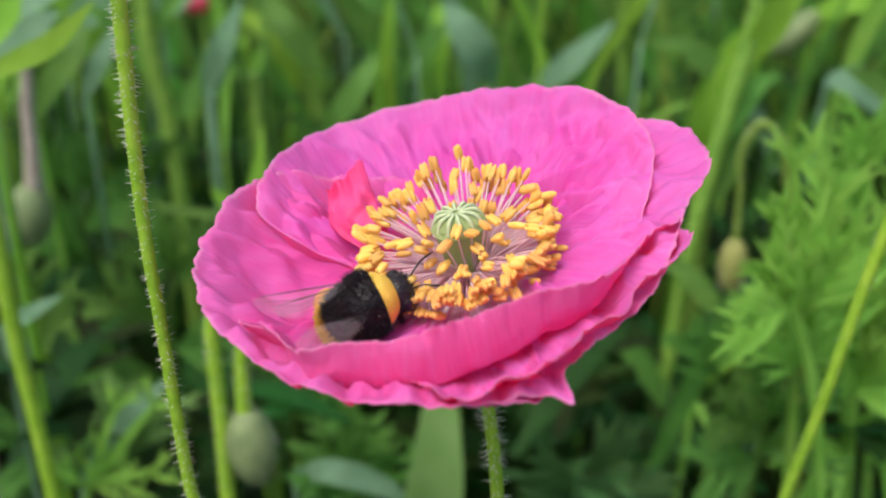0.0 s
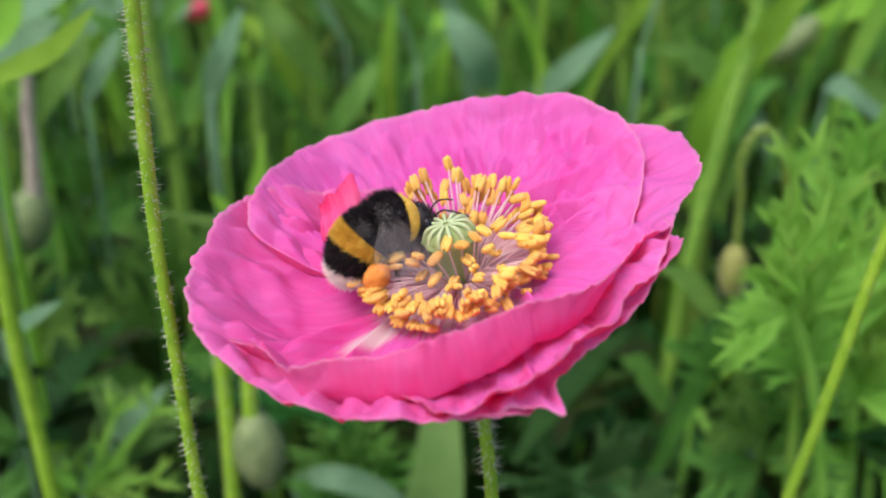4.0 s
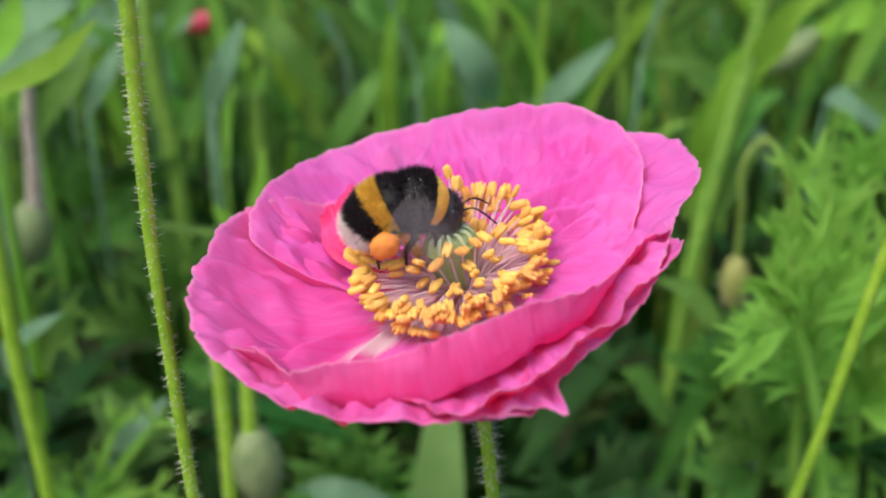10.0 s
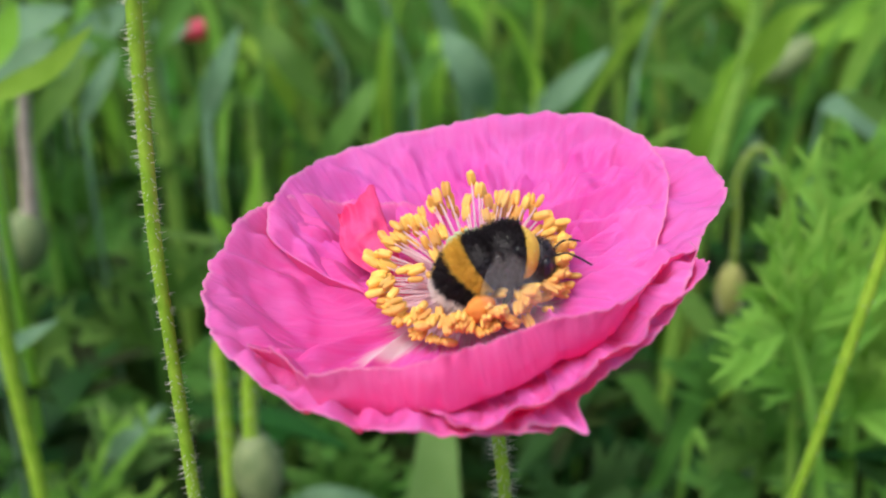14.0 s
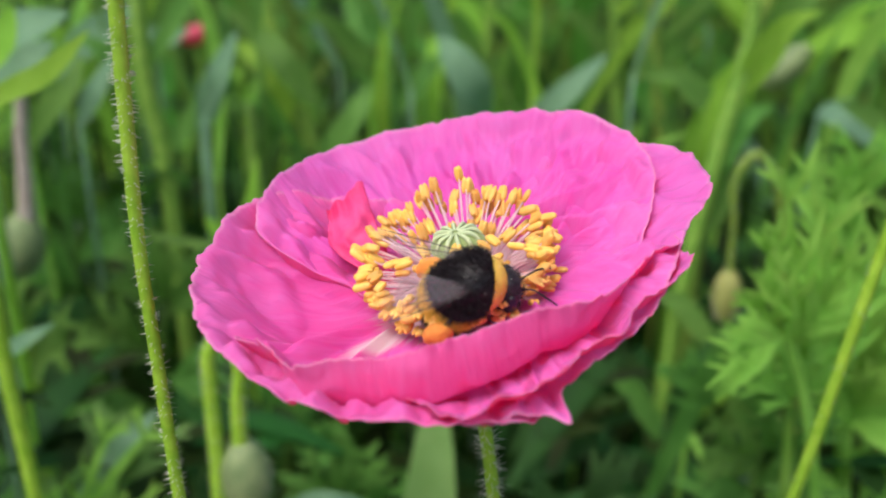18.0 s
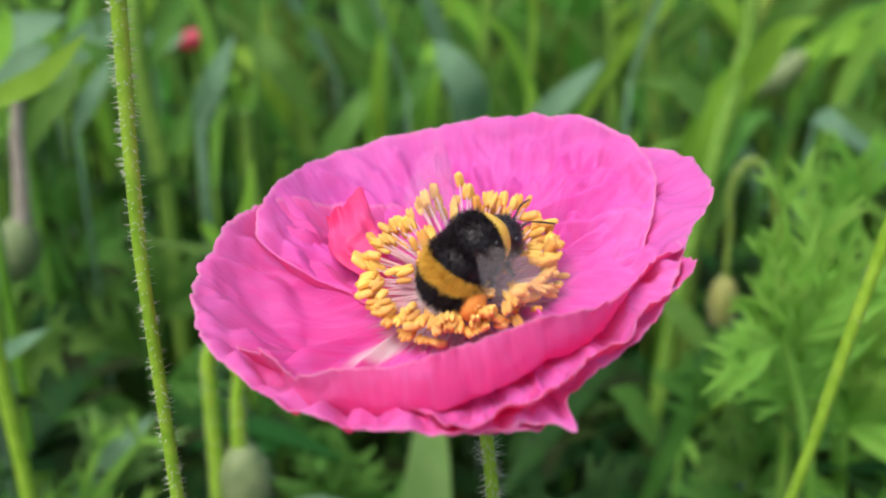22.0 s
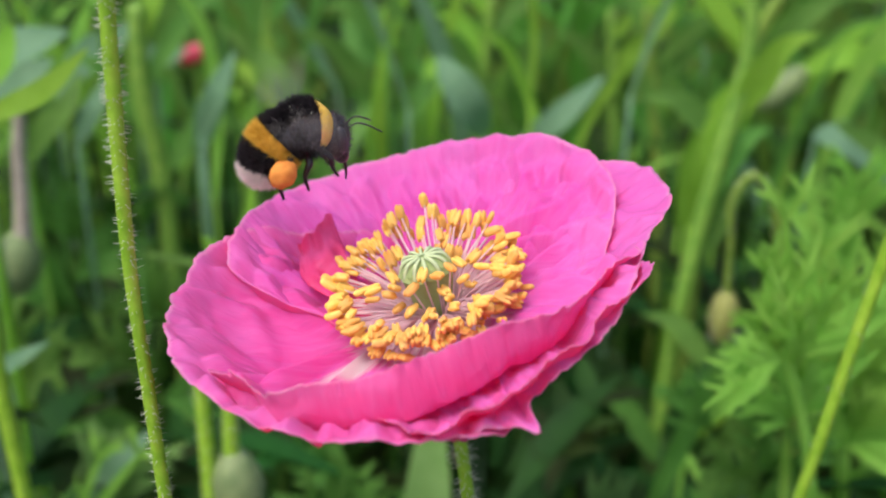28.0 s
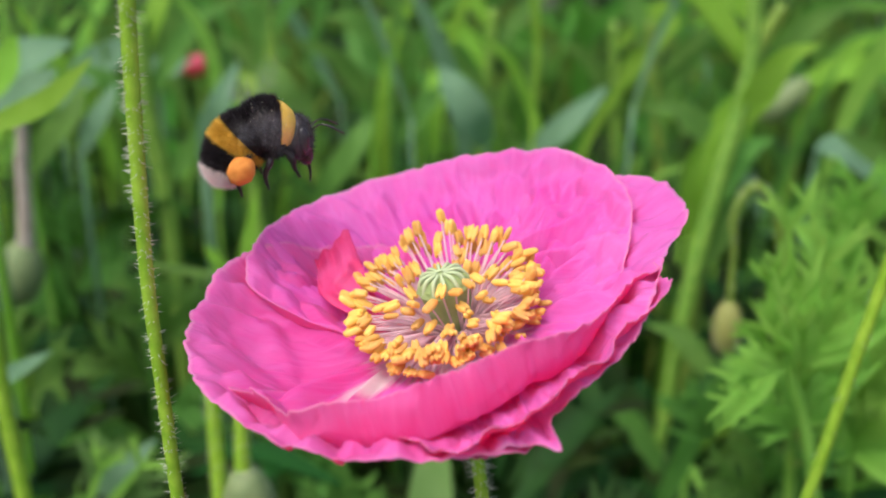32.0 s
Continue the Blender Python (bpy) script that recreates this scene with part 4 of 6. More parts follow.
# plain stems
for pts, r, m in (
        ([(-0.1099, 0.1000, -0.0100), (-0.1113, 0.1000, 0.2923), (-0.1120, 0.1000, 0.3155), (-0.1130, 0.1000, 0.3373), (-0.1131, 0.1000, 0.3561), (-0.1128, 0.1000, 0.3724), (-0.1118, 0.1000, 0.3937)], 0.0022, M_STEM),
        ([(0.0726, 0.0450, -0.0100), (0.0767, 0.0450, 0.3360), (0.0806, 0.0450, 0.3577), (0.0835, 0.0450, 0.3771), (0.0854, 0.0450, 0.3895), (0.0874, 0.0450, 0.4019), (0.0902, 0.0450, 0.4261)], 0.0013, M_STEM),
        ([(0.0869, 0.2200, -0.0100), (0.0894, 0.2200, 0.2338), (0.0917, 0.2200, 0.2713), (0.0939, 0.2200, 0.3062), (0.0980, 0.2200, 0.3388), (0.1028, 0.2200, 0.3692), (0.1081, 0.2200, 0.3996), (0.1069, 0.2200, 0.4317)], 0.0032, M_STEM_DULL),
        ([(0.1046, 0.2400, -0.0100), (0.1031, 0.2400, 0.3162), (0.1035, 0.2400, 0.3537), (0.1104, 0.2400, 0.3822), (0.1142, 0.2400, 0.4009), (0.1234, 0.2400, 0.4228)], 0.0030, M_STEM_DULL),
        ([(-0.0258, 0.3400, -0.0100), (-0.0236, 0.3400, 0.3132), (-0.0233, 0.3400, 0.3574), (-0.0200, 0.3400, 0.3984)], 0.0034, M_LEAF_YELLOW),
        ([(0.0214, 0.3600, -0.0100), (0.0228, 0.3600, 0.3380), (0.0248, 0.3600, 0.3738), (0.0263, 0.3600, 0.3999)], 0.0030, M_STEM_DULL),
        ([(-0.1131, 0.2800, -0.0100), (-0.1123, 0.2800, 0.2984), (-0.1135, 0.2800, 0.3373), (-0.1183, 0.2800, 0.3735), (-0.1172, 0.2800, 0.4094)], 0.0040, M_STEM_DULL),
        ([(-0.0615, 0.3400, -0.0100), (-0.0615, 0.3400, 0.3357), (-0.0722, 0.3400, 0.3679), (-0.0779, 0.3400, 0.3984)], 0.0045, M_STEM_DULL),
        ([(-0.0742, 0.2600, -0.0100), (-0.0712, 0.2600, 0.3249), (-0.0730, 0.2600, 0.3444), (-0.0730, 0.2600, 0.3676)], 0.0022, M_STEM_DULL),
        ([(0.1251, 0.4000, -0.0100), (0.1178, 0.4000, 0.3231), (0.1115, 0.4000, 0.3619), (0.1078, 0.4000, 0.3875)], 0.0028, M_STEM_DULL),
        ([(0.1047, 0.4200, -0.0100), (0.0985, 0.4200, 0.3234), (0.0927, 0.4200, 0.3838)], 0.0025, M_STEM_DULL),
        ([(0.1768, 0.3400, -0.0100), (0.1693, 0.3400, 0.3302), (0.1706, 0.3400, 0.3574), (0.1725, 0.3400, 0.3758)], 0.0026, M_STEM_DULL),
        ([(0.0632, 0.2000, -0.0100), (0.0761, 0.2000, 0.2289), (0.0900, 0.2000, 0.2477), (0.1004, 0.2000, 0.2733), (0.1145, 0.2000, 0.2976)], 0.0030, M_SHADED_LEAF)):
    thing, path, foot = stalk("plant_stem", pts, [r * 1.15] + [r] * (len(pts) - 2) + [r * 0.8], m, "green plant stem rising from the bed", "stem", 60 if r < 0.0025 else 0, 0.0014, 14, "plain stems of the bed")
    if r >= 0.0025:
        # narrow leaves clasp the stouter stems
        rng = random.Random(int(abs(pts[1][0]) * 1e4))
        for f in (0.50, 0.64, 0.78, 0.90):
            q = Vector(path[int(f * (len(path) - 1))][:3])
            side = rng.choice((-1, 1)) * rng.uniform(0.4, 1.0)
            d = Vector((side, rng.uniform(-0.5, 0.5), rng.uniform(0.8, 1.6))).normalized()
            L = rng.uniform(0.035, 0.065)
            bm = bmesh.new()
            blade(bm, [q, q + d * L * 0.35, q + d * L * 0.7 + Vector((0, 0, -0.003)), q + d * L + Vector((side * 0.006, 0, -0.012))], [0.003, rng.uniform(0.007, 0.011), 0.007, 0.0005], (0, -1, 0.4), 0.3, 4)
            part("stem_leaf", bm, rng.choice((M_LEAF, M_LEAF, M_LEAF_YELLOW)), thing)

# lance-shaped leaves
for pts, w, m in (
        ([(0.0971, 0.2320, 0.3384), (0.0981, 0.2250, 0.3653), (0.1035, 0.2250, 0.3851), (0.1106, 0.2300, 0.3990)], 0.0085, M_LEAF_YELLOW),
        ([(0.0721, 0.1600, 0.2463), (0.0805, 0.1500, 0.2913), (0.0875, 0.1450, 0.3179), (0.0974, 0.1500, 0.3332)], 0.0072, M_LEAF),
        ([(0.0968, 0.3300, 0.3277), (0.0973, 0.3300, 0.3519), (0.0978, 0.3300, 0.3802)], 0.003, M_LEAF),
        ([(0.1187, 0.3600, 0.3131), (0.1119, 0.3600, 0.3405), (0.1017, 0.3600, 0.3626)], 0.003, M_LEAF),
        ([(-0.0885, 0.2500, 0.3659), (-0.0811, 0.2450, 0.3826), (-0.0744, 0.2500, 0.3982)], 0.0085, M_BLUE_LEAF),
        ([(-0.1334, 0.2400, 0.3657), (-0.1254, 0.2350, 0.3790), (-0.1198, 0.2400, 0.3881)], 0.0065, M_BLUE_LEAF),
        ([(-0.0589, 0.3400, 0.3353), (-0.0612, 0.3350, 0.3556), (-0.0723, 0.3400, 0.3752)], 0.0075, M_LEAF_YELLOW),
        ([(-0.1255, 0.1400, 0.4032), (-0.1100, 0.1300, 0.4100), (-0.0967, 0.1200, 0.4177), (-0.0860, 0.1200, 0.4277)], 0.0072, M_LEAF_YELLOW),
        ([(-0.1347, 0.1600, 0.4041), (-0.1245, 0.1600, 0.4156), (-0.1196, 0.1600, 0.4253)], 0.010, M_LEAF_YELLOW),
        ([(-0.1509, 0.2000, 0.3912), (-0.1326, 0.2000, 0.4006), (-0.1234, 0.2000, 0.4062)], 0.009, M_BLUE_LEAF),
        ([(-0.1625, 0.2200, 0.4014), (-0.1386, 0.2100, 0.4076), (-0.1209, 0.2100, 0.4132)], 0.013, M_BLUE_LEAF),
        ([(-0.1599, 0.3000, 0.3705), (-0.1430, 0.2900, 0.3849), (-0.1328, 0.2900, 0.3918), (-0.1254, 0.3000, 0.3989)], 0.015, M_BLUE_LEAF),
        ([(-0.1695, 0.2800, 0.3422), (-0.1564, 0.2700, 0.3600), (-0.1456, 0.2700, 0.3716), (-0.1426, 0.2800, 0.3827)], 0.011, M_LEAF),
        ([(-0.1923, 0.3000, 0.3354), (-0.1873, 0.2900, 0.3562), (-0.1773, 0.2900, 0.3731), (-0.1691, 0.3000, 0.3872)], 0.012, M_LEAF_YELLOW),
        ([(0.1415, 0.2000, 0.3491), (0.1333, 0.1900, 0.3427), (0.1333, 0.1900, 0.3277), (0.1344, 0.1900, 0.3122)], 0.006, M_FEATHER),
        ([(0.0221, 0.3000, 0.3520), (0.0155, 0.2900, 0.3672), (0.0083, 0.2900, 0.3779), (0.0014, 0.3000, 0.3861)], 0.0155, M_BLUE_LEAF),
        ([(0.0386, 0.3200, 0.3393), (0.0510, 0.3100, 0.3528), (0.0616, 0.3100, 0.3630), (0.0759, 0.3200, 0.3734)], 0.0115, M_BLUE_LEAF),
        ([(-0.0924, 0.2600, 0.3561), (-0.0863, 0.2500, 0.3706), (-0.0816, 0.2500, 0.3826), (-0.0777, 0.2700, 0.3941)], 0.0105, M_BLUE_LEAF),
        ([(-0.1400, 0.2600, 0.3584), (-0.1314, 0.2500, 0.3706), (-0.1254, 0.2500, 0.3805), (-0.1229, 0.2600, 0.3876)], 0.0080, M_BLUE_LEAF),
        ([(0.1507, 0.2600, 0.3654), (0.1558, 0.2500, 0.3673), (0.1680, 0.2500, 0.3594), (0.1887, 0.2600, 0.3396)], 0.0125, M_BLUE_LEAF),
        ([(0.1565, 0.3000, 0.3815), (0.1661, 0.2900, 0.3885), (0.1797, 0.2900, 0.3897), (0.2023, 0.3000, 0.3898)], 0.0110, M_LEAF_YELLOW),
        ([(0.1713, 0.2200, 0.3586), (0.1565, 0.2200, 0.3734), (0.1411, 0.2200, 0.3816)], 0.008, M_LEAF),
        ([(-0.0524, 0.2800, 0.3272), (-0.0412, 0.2700, 0.3481), (-0.0315, 0.2700, 0.3623), (-0.0262, 0.2800, 0.3712)], 0.0105, M_LEAF),
        ([(-0.0760, 0.3200, 0.3828), (-0.0641, 0.3000, 0.3742), (-0.0564, 0.3000, 0.3632), (-0.0508, 0.3000, 0.3533)], 0.0125, M_LEAF),
        ([(-0.0899, 0.3400, 0.3731), (-0.0763, 0.3300, 0.3626), (-0.0695, 0.3300, 0.3495), (-0.0677, 0.3300, 0.3361)], 0.0100, M_LEAF_YELLOW),
        ([(-0.0436, 0.3800, 0.3857), (-0.0348, 0.3600, 0.3630), (-0.0306, 0.3600, 0.3380), (-0.0312, 0.3800, 0.3080)], 0.010, M_LEAF),
        ([(-0.0119, 0.4000, 0.3012), (-0.0041, 0.3800, 0.3320), (-0.0012, 0.3800, 0.3495), (-0.0027, 0.4000, 0.3647)], 0.0125, M_LEAF_YELLOW),
        ([(0.0477, 0.4000, 0.3261), (0.0424, 0.3800, 0.3524), (0.0474, 0.3800, 0.3693), (0.0579, 0.3800, 0.3830)], 0.0130, M_LEAF),
        ([(0.0833, 0.4400, 0.3110), (0.0853, 0.4200, 0.3390), (0.0897, 0.4200, 0.3632)], 0.0110, M_LEAF),
        ([(0.1004, 0.2600, 0.3249), (0.1004, 0.2500, 0.3594), (0.1071, 0.2500, 0.3773), (0.1180, 0.2600, 0.3878)], 0.0080, M_LEAF_YELLOW),
        ([(0.1157, 0.2600, 0.3323), (0.1140, 0.2500, 0.3549), (0.1178, 0.2500, 0.3773), (0.1215, 0.2600, 0.3943)], 0.0070, M_LEAF_YELLOW),
        ([(-0.1197, 0.1400, 0.2603), (-0.1042, 0.1300, 0.2859), (-0.0947, 0.1300, 0.2986), (-0.0859, 0.1400, 0.3045)], 0.0078, M_BLUE_LEAF),
        ([(-0.1386, 0.1600, 0.2418), (-0.1264, 0.1500, 0.2619), (-0.1225, 0.1500, 0.2758)], 0.0070, M_LEAF),
        ([(-0.0098, 0.1400, 0.2134), (-0.0039, 0.1300, 0.2521), (-0.0013, 0.1300, 0.2815), (0.0008, 0.1400, 0.3228)], 0.0190, M_PALE_LEAF),
        ([(-0.0482, 0.1400, 0.2672), (-0.0339, 0.1300, 0.2760), (-0.0215, 0.1300, 0.2716), (-0.0072, 0.1300, 0.2614)], 0.0085, M_BLUE_LEAF),
        ([(0.0263, 0.2600, 0.1903), (0.0456, 0.2500, 0.2069), (0.0674, 0.2500, 0.2204), (0.0911, 0.2600, 0.2272)], 0.0160, M_SHADED_LEAF),
        ([(0.0860, 0.1800, 0.2255), (0.0838, 0.1700, 0.2514), (0.0892, 0.1700, 0.2686)], 0.0140, M_SHADED_LEAF),
        ([(0.0296, 0.1500, 0.2424), (0.0413, 0.1400, 0.2625), (0.0558, 0.1400, 0.2694), (0.0671, 0.1400, 0.2671)], 0.0120, M_SHADED_LEAF),
        ([(0.0886, 0.2000, 0.2632), (0.0945, 0.1900, 0.2891), (0.1034, 0.1900, 0.3008), (0.1148, 0.2000, 0.3116)], 0.0105, M_SHADED_LEAF),
        ([(0.0857, 0.1600, 0.2825), (0.0927, 0.1500, 0.2757), (0.1000, 0.1500, 0.2617), (0.1053, 0.1500, 0.2497)], 0.0060, M_FEATHER),
        ([(0.2058, 0.3000, 0.3061), (0.1858, 0.3000, 0.3196), (0.1749, 0.3000, 0.3250), (0.1535, 0.3000, 0.3170)], 0.0055, M_FEATHER),
        ([(0.1535, 0.3000, 0.3170), (0.1649, 0.3000, 0.3250), (0.1734, 0.3000, 0.3342)], 0.0045, M_FEATHER),
        ([(-0.1513, 0.3400, 0.2927), (-0.1175, 0.3300, 0.3334), (-0.1031, 0.3300, 0.3482), (-0.0879, 0.3300, 0.3442), (-0.0813, 0.3300, 0.3279)], 0.0085, M_LEAF),
        ([(-0.1287, 0.3000, 0.3088), (-0.1197, 0.2900, 0.3234), (-0.1121, 0.2900, 0.3260), (-0.1053, 0.2900, 0.3208)], 0.0080, M_LEAF),
        ([(-0.0660, 0.1900, 0.3342), (-0.0710, 0.1800, 0.3460), (-0.0756, 0.1800, 0.3531)], 0.0050, M_LEAF_YELLOW),
        ([(-0.0683, 0.1900, 0.3299), (-0.0623, 0.1800, 0.3491), (-0.0568, 0.1800, 0.3746)], 0.0052, M_LEAF_YELLOW),
        ([(-0.1026, 0.2000, 0.3384), (-0.0914, 0.2000, 0.3358), (-0.0796, 0.2000, 0.3340), (-0.0654, 0.2000, 0.3373)], 0.0032, M_LEAF),
        ([(-0.1302, 0.1300, 0.3287), (-0.1184, 0.1200, 0.3381), (-0.1061, 0.1200, 0.3454)], 0.0050, M_BLUE_LEAF),
        ([(-0.1425, 0.3600, 0.3629), (-0.1256, 0.3500, 0.3733), (-0.1149, 0.3500, 0.3760)], 0.012, M_BLUE_LEAF)):
    ground_leaf("lance_leaf", pts, w, m, "narrow green leaf on a long stalk")

# a far pink bloom, only its edge in view
far, _, far_foot = stalk("far_poppy", [(-0.1189, 0.3600, -0.0100), (-0.1138, 0.3600, 0.3236), (-0.1129, 0.3600, 0.3629), (-0.1128, 0.3600, 0.3700)], [0.0024, 0.0022, 0.0018, 0.0016], M_STEM_DULL, "distant small pink poppy bud opening on a stem", "poppy", 0)
bm = bmesh.new()
ball(bm, Vector((-0.1142, 0.3600, 0.3721)) - far_foot, (0.0076, 0.0052, 0.0047), Euler((0, -0.35, 0)).to_matrix(), 16, 10, 0, lambda u: 1 + 0.12 * noise.noise((u.x * 2, u.y * 2, u.z * 2)))
part("bloom", bm, M_RED, far, "pink half-open bloom")

# feathery cut-leaved plants
feather_plant([(0.1087, 0.0900, -0.0100), (0.1018, 0.0900, 0.3133), (0.0946, 0.0900, 0.3417), (0.0886, 0.0900, 0.3583), (0.0873, 0.0900, 0.3647)], [
    ((0.0875, 0.0900, 0.3615), (0.0843, 0.0850, 0.3809), 0.009, 3), ((0.0879, 0.0900, 0.3583), (0.0711, 0.0800, 0.3591), 0.010, 4),
    ((0.0898, 0.0900, 0.3550), (0.0952, 0.0850, 0.3734), 0.012, 4)], M_FEATHER, "bright green plant with deeply cut leaves", 31)
feather_plant([(0.1347, 0.1300, -0.0100), (0.1271, 0.1300, 0.2836), (0.1203, 0.1300, 0.3208), (0.1133, 0.1300, 0.3437), (0.1086, 0.1300, 0.3617)], [
    ((0.1133, 0.1300, 0.3437), (0.1045, 0.1250, 0.3759), 0.011, 3), ((0.1161, 0.1300, 0.3362), (0.1210, 0.1200, 0.3629), 0.014, 4), ((0.1196, 0.1300, 0.3247), (0.1289, 0.1200, 0.3362), 0.015, 4),
    ((0.1222, 0.1300, 0.3088), (0.1343, 0.1200, 0.3153), 0.015, 4), ((0.1203, 0.1300, 0.3208), (0.1034, 0.1200, 0.3344), 0.012, 4), ((0.1251, 0.1300, 0.2964), (0.1363, 0.1200, 0.2952), 0.014, 4), ((0.1264, 0.1300, 0.2879), (0.1123, 0.1200, 0.2847), 0.013, 4)], M_FEATHER, "bright green plant with deeply cut leaves", 32)
feather_plant([(-0.1472, 0.2000, -0.0100), (-0.1458, 0.2000, 0.2372), (-0.1524, 0.2000, 0.2784), (-0.1575, 0.2000, 0.2977)], [
    ((-0.1524, 0.2000, 0.2784), (-0.1288, 0.1900, 0.3032), 0.014, 4), ((-0.1563, 0.2000, 0.2929), (-0.1476, 0.1900, 0.3234), 0.014, 4), ((-0.1492, 0.2000, 0.2582), (-0.1198, 0.1900, 0.2796), 0.014, 4), ((-0.1458, 0.2000, 0.2372), (-0.1596, 0.1900, 0.2392), 0.016, 4), ((-0.1464, 0.2000, 0.2478), (-0.1180, 0.1900, 0.2444), 0.014, 4)], M_LEAF, "green plant with cut leaves in the shade", 34)
feather_plant([(-0.0239, 0.1500, -0.0100), (-0.0268, 0.1500, 0.2594), (-0.0301, 0.1500, 0.2735)], [
    ((-0.0268, 0.1500, 0.2594), (-0.0401, 0.1400, 0.2807), 0.014, 4), ((-0.0285, 0.1500, 0.2665), (-0.0234, 0.1400, 0.2895), 0.012, 4), ((-0.0250, 0.1500, 0.2547), (-0.0412, 0.1400, 0.2579), 0.014, 4), ((-0.0252, 0.1500, 0.2498), (-0.0146, 0.1400, 0.2763), 0.012, 4)], M_LEAF, "green plant with cut leaves in the shade", 35)
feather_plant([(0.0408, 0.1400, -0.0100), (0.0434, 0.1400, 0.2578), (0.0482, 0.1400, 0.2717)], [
    ((0.0434, 0.1400, 0.2578), (0.0288, 0.1300, 0.2771), 0.014, 4), ((0.0466, 0.1400, 0.2671), (0.0589, 0.1300, 0.2815), 0.014, 4), ((0.0450, 0.1400, 0.2625), (0.0564, 0.1300, 0.2659), 0.014, 4)], M_SHADED_LEAF, "green plant with cut leaves, coloured as if in shade", 36)

feather_plant([(0.1033, 0.1050, -0.0100), (0.0993, 0.1050, 0.3110), (0.0947, 0.1050, 0.3503)], [
    ((0.0944, 0.1050, 0.3503), (0.0846, 0.0990, 0.3993), 0.01, 3), ((0.0952, 0.1050, 0.3469), (0.0806, 0.0990, 0.3836), 0.009, 3), ((0.0955, 0.1050, 0.3469), (0.0962, 0.0990, 0.3891), 0.01, 3), ((0.0961, 0.1050, 0.3400), (0.0806, 0.0990, 0.3665), 0.01, 4), ((0.0959, 0.1050, 0.3417), (0.1007, 0.0990, 0.3667), 0.01, 4), ((0.0979, 0.1050, 0.3294), (0.0825, 0.0990, 0.3451), 0.01, 4), ((0.0976, 0.1050, 0.3312), (0.1037, 0.0990, 0.3520), 0.01, 4)], M_FEATHER, "bright green plant with upright spear-shaped cut leaves", 51)
feather_plant([(0.1295, 0.1250, -0.0100), (0.1255, 0.1250, 0.2951), (0.1211, 0.1250, 0.3285)], [
    ((0.1208, 0.1250, 0.3304), (0.1039, 0.1190, 0.3704), 0.011, 3), ((0.1210, 0.1250, 0.3304), (0.1151, 0.1190, 0.3672), 0.011, 4), ((0.1220, 0.1250, 0.3247), (0.1243, 0.1190, 0.3570), 0.011, 4), ((0.1223, 0.1250, 0.3209), (0.1064, 0.1190, 0.3428), 0.011, 4), ((0.1235, 0.1250, 0.3151), (0.1282, 0.1190, 0.3357), 0.011, 4), ((0.1241, 0.1250, 0.3092), (0.1090, 0.1190, 0.3244), 0.01, 4)], M_FEATHER, "bright green plant with upright spear-shaped cut leaves", 52)
feather_plant([(0.0946, 0.1500, -0.0100), (0.0906, 0.1500, 0.2748), (0.0900, 0.1500, 0.3010)], [
    ((0.0899, 0.1500, 0.3020), (0.0974, 0.1440, 0.3291), 0.011, 4), ((0.0903, 0.1500, 0.2989), (0.0758, 0.1440, 0.3189), 0.01, 4), ((0.0910, 0.1500, 0.2924), (0.1024, 0.1440, 0.3028), 0.01, 4)], M_LEAF, "bright green plant with upright spear-shaped cut leaves", 53)

feather_plant([(-0.1214, 0.1300, -0.0100), (-0.1156, 0.1300, 0.2609), (-0.1128, 0.1300, 0.2700)], [
    ((-0.1129, 0.1300, 0.2696), (-0.0815, 0.1250, 0.3109), 0.0085, 2), ((-0.1112, 0.1300, 0.2723), (-0.0958, 0.1250, 0.3095), 0.008, 2), ((-0.1130, 0.1300, 0.2689), (-0.1173, 0.1250, 0.2849), 0.008, 2), ((-0.1125, 0.1300, 0.2696), (-0.0866, 0.1250, 0.2806), 0.008, 3)], M_FEATHER, "green plant with a broad three-pointed cut leaf", 54)

# thin leaves and shoots crowding the bed further back
rng = random.Random(77)
for i in range(64):
    y = rng.uniform(0.27, 0.46)
    half = 0.43 * (y + 0.145)
    x = -half + 2 * half * ((i * 0.618) % 1.0)
    top = 0.445 - 0.30 * (y - 0.27) + rng.uniform(-0.085, 0.045)
    L = rng.uniform(0.05, 0.11)
    side = rng.uniform(-0.75, 0.75)
    bow = rng.uniform(-0.25, 0.25)
    pts = [(x, y, top - L), (x + side * L * 0.25 + bow * L * 0.3, y, top - L * 0.62), (x + side * L * 0.6 + bow * L * 0.3, y - 0.005, top - L * 0.28), (x + side * L, y - 0.01, top - L * rng.choice((0.0, 0.0, 0.12)))]
    ground_leaf("lance_leaf", pts, rng.uniform(0.0025, 0.0085), rng.choice((M_LEAF, M_LEAF, M_LEAF_YELLOW, M_BLUE_LEAF, M_FEATHER, M_LEAF)), "thin green leaf among the plants behind", group="thin leaves further back")

feather_plant([(-0.1140, 0.2400, -0.0100), (-0.1128, 0.2400, 0.2373), (-0.1110, 0.2400, 0.2756), (-0.1040, 0.2400, 0.2989)], [
    ((-0.1110, 0.2400, 0.2650), (-0.1300, 0.2300, 0.2863), 0.015, 4), ((-0.1076, 0.2400, 0.2861), (-0.0854, 0.2300, 0.3086), 0.014, 4), ((-0.1122, 0.2400, 0.2541), (-0.0869, 0.2300, 0.2655), 0.015, 4), ((-0.1066, 0.2400, 0.2912), (-0.1109, 0.2300, 0.3159), 0.013, 4), ((-0.1128, 0.2400, 0.2373), (-0.1375, 0.2300, 0.2466), 0.016, 4)], M_LEAF, "green plant with cut leaves in the shade", 37)
